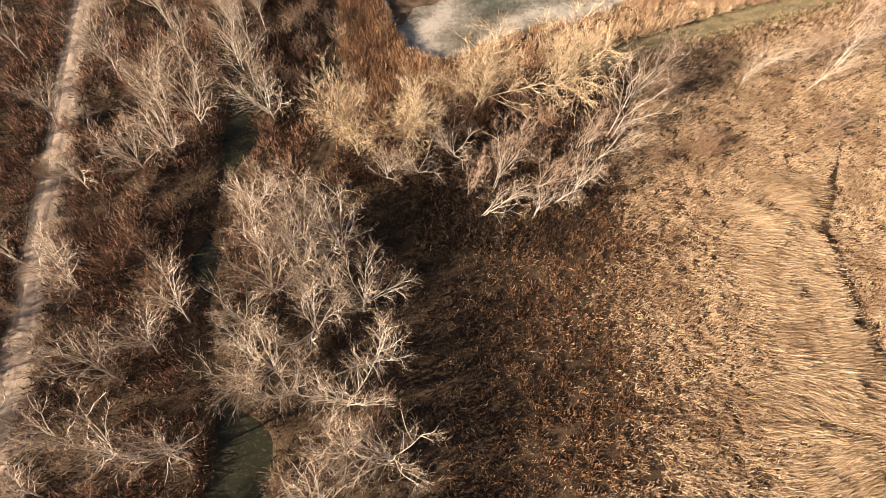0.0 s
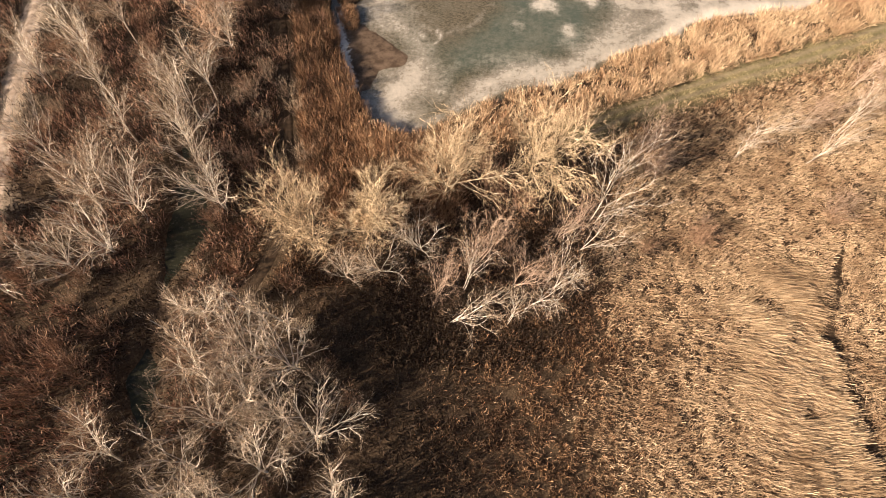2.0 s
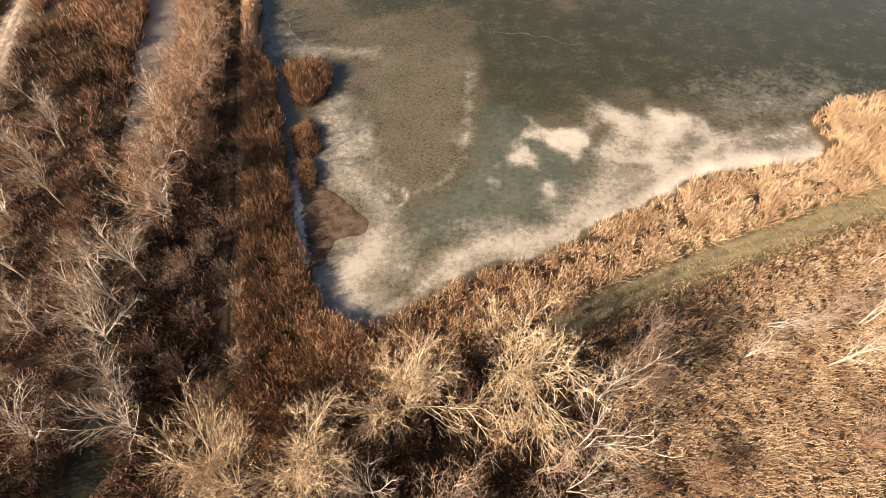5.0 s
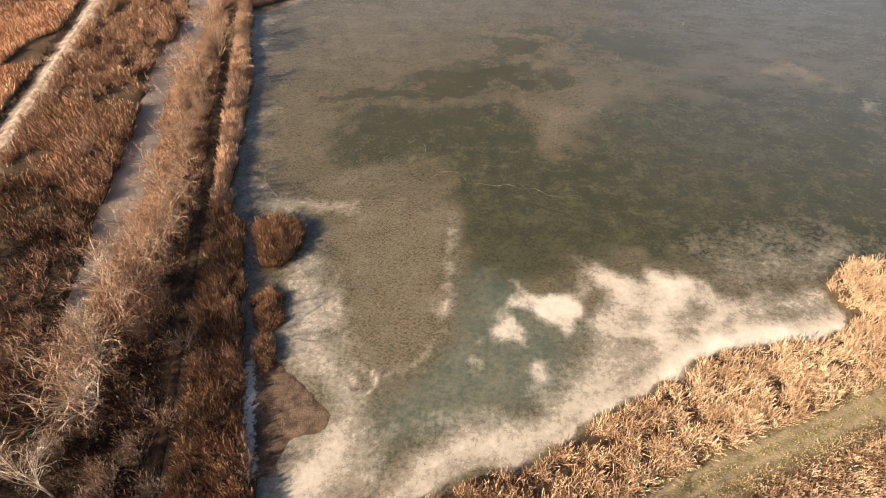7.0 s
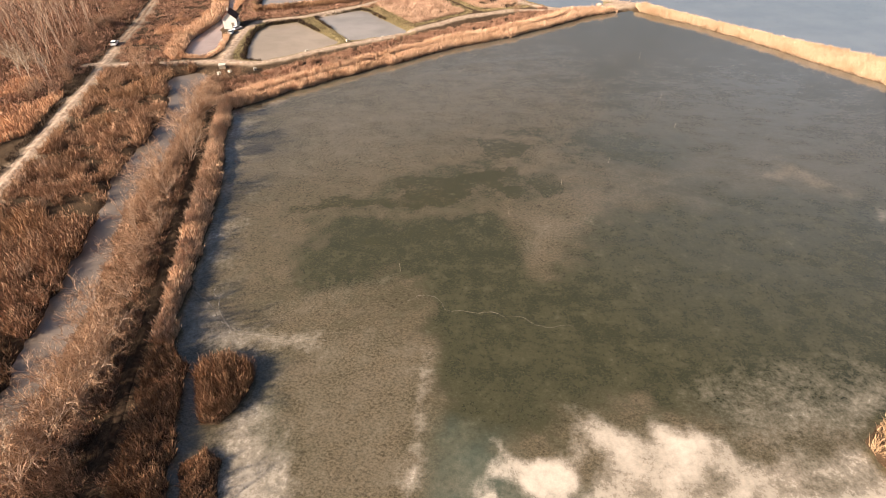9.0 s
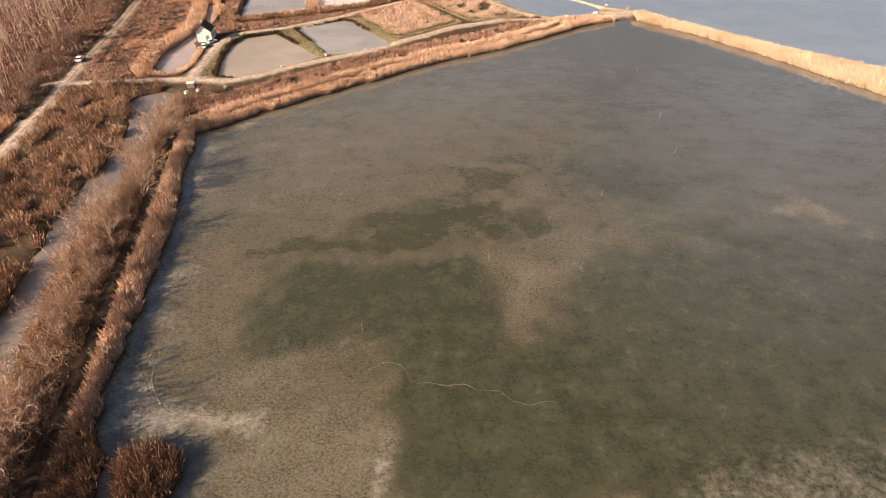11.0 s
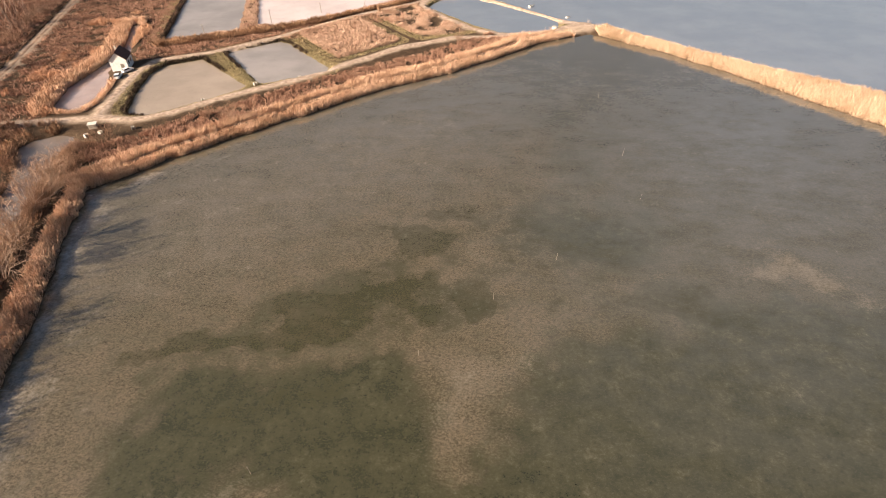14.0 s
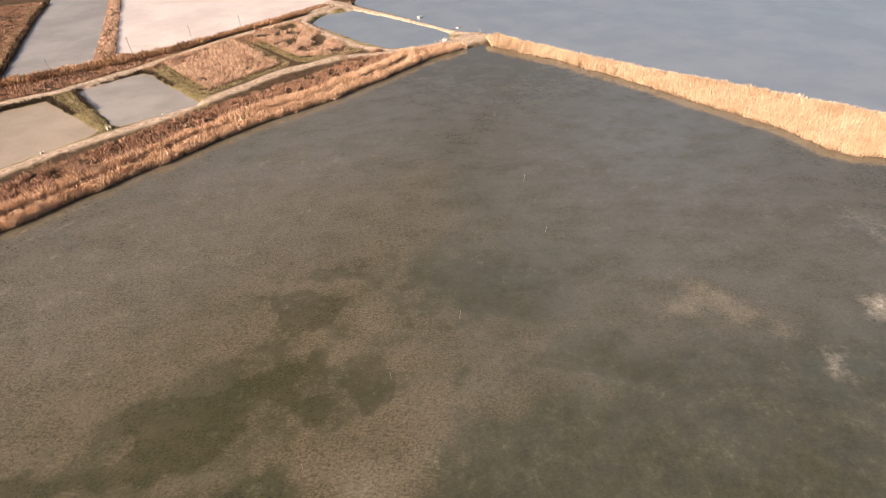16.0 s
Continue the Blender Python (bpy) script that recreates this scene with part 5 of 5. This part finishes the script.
for x, y in ((22.9, 68), (30.3, 58.7), (34.4, 48.7), (-6.6, 28.5), (29.8, 60.5), (-39.1, 76.5), (-42.8, 80.9), (10.2, 55), (52.4, 51.7), (-38, 32), (-36, 36), (-41, 34), (-15, 42), (-22, 44), (9, 58), (28, 47), (-23, 60), (-24, 66), (-26.5, 74), (-45, 33), (-35, 26), (-1.2, 254), (42, 285), (-26.5, 233.5), (-48, 225), (-50.5, 222), (-45, 219)):
    plant(bush, x, y, rows.uniform(0.6, 1.0), rows)
for _ in range(190):
    y = rows.uniform(214, 385)
    x = float(road_x(y)) - 13 - 56 * rows.random() ** 1.2
    plant(tall_ones, x, y, rows.uniform(0.8, 1.1), rows)
for _ in range(60):
    y = rows.uniform(205, 352)
    plant(thicket if rows.random() < 0.6 else bush, float(road_x(y)) - rows.uniform(6, 15), y, rows.uniform(0.8, 1.3), rows)
spots = []
for _ in range(190):
    y = rows.uniform(-15, 98)
    x = rows.uniform(-58, -16 if y > 40 else -6)
    if abs(x - float(chan_x(y))) > 3.4 and math.hypot(x + 39.7, y - 31) > 6:
        spots.append((x, y))
for name, label, kinds, places in (("underwood", "grey-brown underwood of bare stems below the trees", thicket, spots[::2]), ("underwood", "pinkish-brown underwood of bare stems below the trees", bush, spots[1::2])):
    corners = []
    for x, y in places:
        size, turn = rows.uniform(0.45, 0.95), rows.uniform(0, 2 * math.pi)
        for child in rows.choice(kinds).children:
            co = np.empty(3 * len(child.data.vertices), np.float32)
            child.data.vertices.foreach_get("co", co)
            co = co.reshape(-1, 3) * size
            c, d = math.cos(turn), math.sin(turn)
            corners.append(np.stack((co[:, 0] * c - co[:, 1] * d + x, co[:, 0] * d + co[:, 1] * c + y, co[:, 2] + height(x, y)), -1))
    corners = np.concatenate(corners)
    tagged(new(name, mesh(name, corners, np.arange(len(corners)).reshape(-1, 4), TWIG_DIM if kinds is thicket else TWIG_RUST)), label, "underwood", kind="stuff")


# ---- house, cars and small works on the banks ----
WALL_WHITE = plain("wall_white", (0.72, 0.7, 0.66), (0.82, 0.8, 0.76), 1.5, 0.9)
ROOF_BROWN = plain("roof_brown", (0.09, 0.045, 0.035), (0.15, 0.08, 0.06), 2.0, 0.8)
WOOD_GREY = plain("wood_grey", (0.2, 0.17, 0.13), (0.36, 0.31, 0.25), 4.0, 0.85)
CONCRETE = plain("concrete", (0.5, 0.47, 0.42), (0.68, 0.64, 0.58), 3.0, 0.9)
CAR_WHITE = plain("car_white", (0.75, 0.76, 0.78), (0.8, 0.81, 0.83), 0.5, 0.3, 0.5)
CAR_BLUE = plain("car_blue", (0.5, 0.58, 0.64), (0.56, 0.64, 0.7), 0.5, 0.3, 0.5)
GLASS_DARK = plain("glass_dark", (0.02, 0.025, 0.03), (0.03, 0.035, 0.04), 1.0, 0.08, 0.5)
RUBBER = plain("rubber", (0.02, 0.02, 0.02), (0.035, 0.035, 0.035), 6.0, 0.9)
STEEL = plain("steel", (0.42, 0.42, 0.42), (0.55, 0.55, 0.55), 5.0, 0.45, 0.5, 0.8)


def part(name, bm, material, parent, label=""):
    me = bpy.data.meshes.new(name)
    bm.to_mesh(me)
    bm.free()
    me.materials.append(material)
    ob = new(name, me)
    ob.parent = parent
    return tagged(ob, label)


def block(sx, sy, sz, at_, bevel=0.02, turn=(0, 0, 0)):
    bm = bmesh.new()
    bmesh.ops.create_cube(bm, size=1.0, matrix=pose(*at_, *turn) @ Matrix.Diagonal((sx, sy, sz, 1)))
    if bevel:
        bmesh.ops.bevel(bm, geom=bm.edges[:], offset=bevel, segments=2, affect="EDGES")
    return bm


def rod(r0, r1, length, at_, turn=(0, 0, 0), sides=10):
    bm = bmesh.new()
    bmesh.ops.create_cone(bm, cap_ends=True, segments=sides, radius1=r0, radius2=r1, depth=length, matrix=pose(*at_, *turn))
    return bm


def prism(outline, y0, y1):
    """An outline in x and z, drawn out from y0 to y1."""
    bm = bmesh.new()
    a = [bm.verts.new((x, y0, z)) for x, z in outline]
    b = [bm.verts.new((x, y1, z)) for x, z in outline]
    bm.faces.new(a)
    bm.faces.new(b[::-1])
    for k in range(len(a)):
        j = (k + 1) % len(a)
        bm.faces.new((a[j], a[k], b[k], b[j]))
    bmesh.ops.recalc_face_normals(bm, faces=bm.faces[:])
    return bm


def thing(name, label, category, m, group=""):
    top = tagged(new(name), label, category, group)
    top.empty_display_size, top.matrix_basis = 0.3, m
    return top


def house():
    h = thing("house", "small white plastered house with a dark brown gable roof", "house", pose(-64.8, 274.2, height(-64.8, 274.2), 0, 0, 10))
    w, d, e, r = 2.4, 3.3, 3.3, 5.4
    part("wall", prism([(-w, -0.4), (w, -0.4), (w, e), (0, r), (-w, e)], -d, d), WALL_WHITE, h)
    slope = math.degrees(math.atan2(r - e, w))
    run = math.hypot(w, r - e) + 0.45
    for s in (-1, 1):
        c = (s * (run / 2) * math.cos(radians(slope)), 0, r + 0.1 - (run / 2) * math.sin(radians(slope)))
        part("roof_slope", block(run, 2 * d + 0.7, 0.1, c, 0.01, (0, s * slope, 0)), ROOF_BROWN, h, "dark brown tiled roof slope")
        for k in range(9):
            f = (k + 0.5) / 9 * run
            part("batten_course", block(0.06, 2 * d + 0.72, 0.05, (s * f * math.cos(radians(slope)), 0, r + 0.165 - f * math.sin(radians(slope))), 0.0, (0, s * slope, 0)), ROOF_BROWN, h)
    part("ridge", rod(0.12, 0.12, 2 * d + 0.74, (0, 0, r + 0.14), (90, 0, 0)), ROOF_BROWN, h)
    part("chimney", block(0.5, 0.5, 1.1, (-0.7, 1.2, r + 0.2), 0.03), CONCRETE, h)
    door = part("door", block(0.95, 0.08, 2.05, (0.9, -d - 0.02, 1.0), 0.02), WOOD_GREY, h, "grey wooden door")
    part("handle", rod(0.03, 0.03, 0.15, (0.55, -d - 0.1, 1.0), (0, 90, 0)), STEEL, door)
    for x, y, wide, turn in ((w, -1.2, 0.9, 90), (w, 1.2, 0.9, 90)):
        win = part("window", block(wide + 0.16, 0.1, 1.16, (x, y, 1.8), 0.02, (0, 0, turn)), WOOD_GREY, h)
        part("pane", block(wide, 0.13, 1.0, (x, y, 1.8), 0.0, (0, 0, turn)), GLASS_DARK, win)
    return h


def car(label, paint, x, y, turn, size=1.0):
    c = thing("car", label, "car", pose(x, y, height(x, y) + 0.06, 0, 0, turn) @ Matrix.Scale(size, 4))
    body = prism([(-2.1, 0.35), (-2.1, 0.85), (-1.9, 0.98), (-1.2, 1.0), (1.0, 0.98), (1.9, 0.86), (2.1, 0.7), (2.1, 0.35)], -0.86, 0.86)
    bmesh.ops.bevel(body, geom=body.edges[:], offset=0.07, segments=2, affect="EDGES")
    part("body", body, paint, c)
    cab = prism([(-1.85, 0.95), (-1.5, 1.42), (0.2, 1.46), (0.95, 0.95)], -0.74, 0.74)
    bmesh.ops.bevel(cab, geom=cab.edges[:], offset=0.06, segments=2, affect="EDGES")
    part("cabin_glass", cab, GLASS_DARK, c, "dark car windows")
    roof = prism([(-1.6, 1.42), (-1.4, 1.5), (0.1, 1.52), (0.3, 1.44)], -0.7, 0.7)
    part("roof", roof, paint, c)
    for sx in (-1.3, 1.3):
        for sy in (-0.8, 0.8):
            wheel = part("wheel", rod(0.32, 0.32, 0.2, (sx, sy, 0.3), (90, 0, 0), 16), RUBBER, c)
            part("rim", rod(0.19, 0.19, 0.22, (sx, sy, 0.3), (90, 0, 0), 12), STEEL, wheel)
    for sy in (-0.6, 0.6):
        part("headlight", block(0.08, 0.32, 0.14, (2.07, sy, 0.72), 0.02), CONCRETE, c)
        part("tail_light", block(0.06, 0.24, 0.16, (-2.09, sy, 0.82), 0.02), ROOF_BROWN, c)
    return c


house()
car("small pale blue car parked in front of the house", CAR_BLUE, -62.2, 264.6, 98, 0.95)
car("small white car parked close to the house wall", CAR_WHITE, -61.3, 269.2, 60, 0.85)
car("white car parked on the dirt road", CAR_WHITE, -98.4, 253.0, 104)


def hut(x, y, turn, sx, sy, sz):
    h = thing("hut", "tiny grey wooden hut with a pale flat roof beside the track", "hut", pose(x, y, height(x, y), 0, 0, turn))
    part("wall", block(sx, sy, sz, (0, 0, sz / 2 - 0.1), 0.03), WOOD_GREY, h)
    part("roof", block(sx + 0.25, sy + 0.25, 0.1, (0, 0, sz - 0.04), 0.02, (4, 0, 0)), CONCRETE, h)
    part("door", block(0.6, 0.05, sz * 0.75, (0.1, -sy / 2 - 0.02, sz * 0.38), 0.01), WOOD_GREY, h)


hut(-54.0, 230.0, 12, 1.9, 1.4, 1.3)


def sluice(x, y, turn, size):
    """A pond outlet of concrete: two cheeks, a back, boards between them and a plank to walk on."""
    s = thing("sluice", "pale concrete pond sluice with grey wooden boards", "sluice", pose(x, y, height(x, y) - 0.2, 0, 0, turn) @ Matrix.Scale(size, 4), "pond sluices")
    for sx in (-0.55, 0.55):
        part("cheek", block(0.22, 1.3, 1.5, (sx, 0, 0.75), 0.03), CONCRETE, s)
    part("back_wall", block(0.88, 0.2, 1.5, (0, 0.55, 0.75), 0.03), CONCRETE, s)
    for k in range(4):
        part("board", block(0.87, 0.06, 0.26, (0, -0.2, 0.25 + 0.28 * k), 0.01), WOOD_GREY, s)
    part("plank", block(0.3, 2.4, 0.06, (0, -0.6, 1.54), 0.01), WOOD_GREY, s)


for x, y, turn, size in ((-53.6, 225.2, 60, 0.65), (-50.9, 226.8, 75, 0.6), (-43.6, 228.6, 30, 0.6), (-31.1, 244.6, 35, 0.6), (-18.9, 254.0, 35, 0.7), (-7.6, 261.6, 35, 0.65), (76.3, 296.2, 60, 1.0), (73.5, 327.5, 120, 1.1), (84.5, 311, 120, 0.9)):
    sluice(x, y, turn, size)


def pole(x, y, tall):
    p = thing("pole", "thin grey wooden pole with a crossbar on the dyke", "pole", pose(x, y, height(x, y) - 0.2, 1.5, -1, 40), "poles along the dyke")
    part("post", rod(0.11, 0.08, tall, (0, 0, tall / 2)), WOOD_GREY, p)
    part("crossbar", block(0.9, 0.08, 0.1, (0, 0, tall - 0.25), 0.01), WOOD_GREY, p)
    for sx in (-0.35, 0.35):
        part("insulator", rod(0.05, 0.035, 0.16, (sx, 0, tall - 0.12)), CONCRETE, p)


for x, y, tall in ((-48.6, 304.9, 4.2), (-25.9, 312.8, 6.0), (-9.9, 329.7, 5.0), (6.6, 338.9, 4.6)):
    pole(x, y, tall)


def stake(x, y, tall, lean):
    s = thing("stake", "thin pale wooden stake frozen into the lake ice", "stake", pose(x, y, -0.3, lean, lean * 0.6, 30), "stakes in the lake")
    part("stick", rod(0.035, 0.025, tall + 0.3, (0, 0, tall / 2 + 0.15), (0, 0, 0), 7), WOOD_GREY, s)


for x, y, tall, lean in ((50.5, 170.8, 1.7, 4), (38.8, 162.1, 1.3, -3), (72.8, 205.7, 1.8, 2), (76, 237.2, 1.6, -2), (70.8, 188.1, 1.2, 5), (26.8, 151.4, 1.3, 2), (7.0, 134.9, 1.6, -3)):
    stake(x, y, tall, lean)
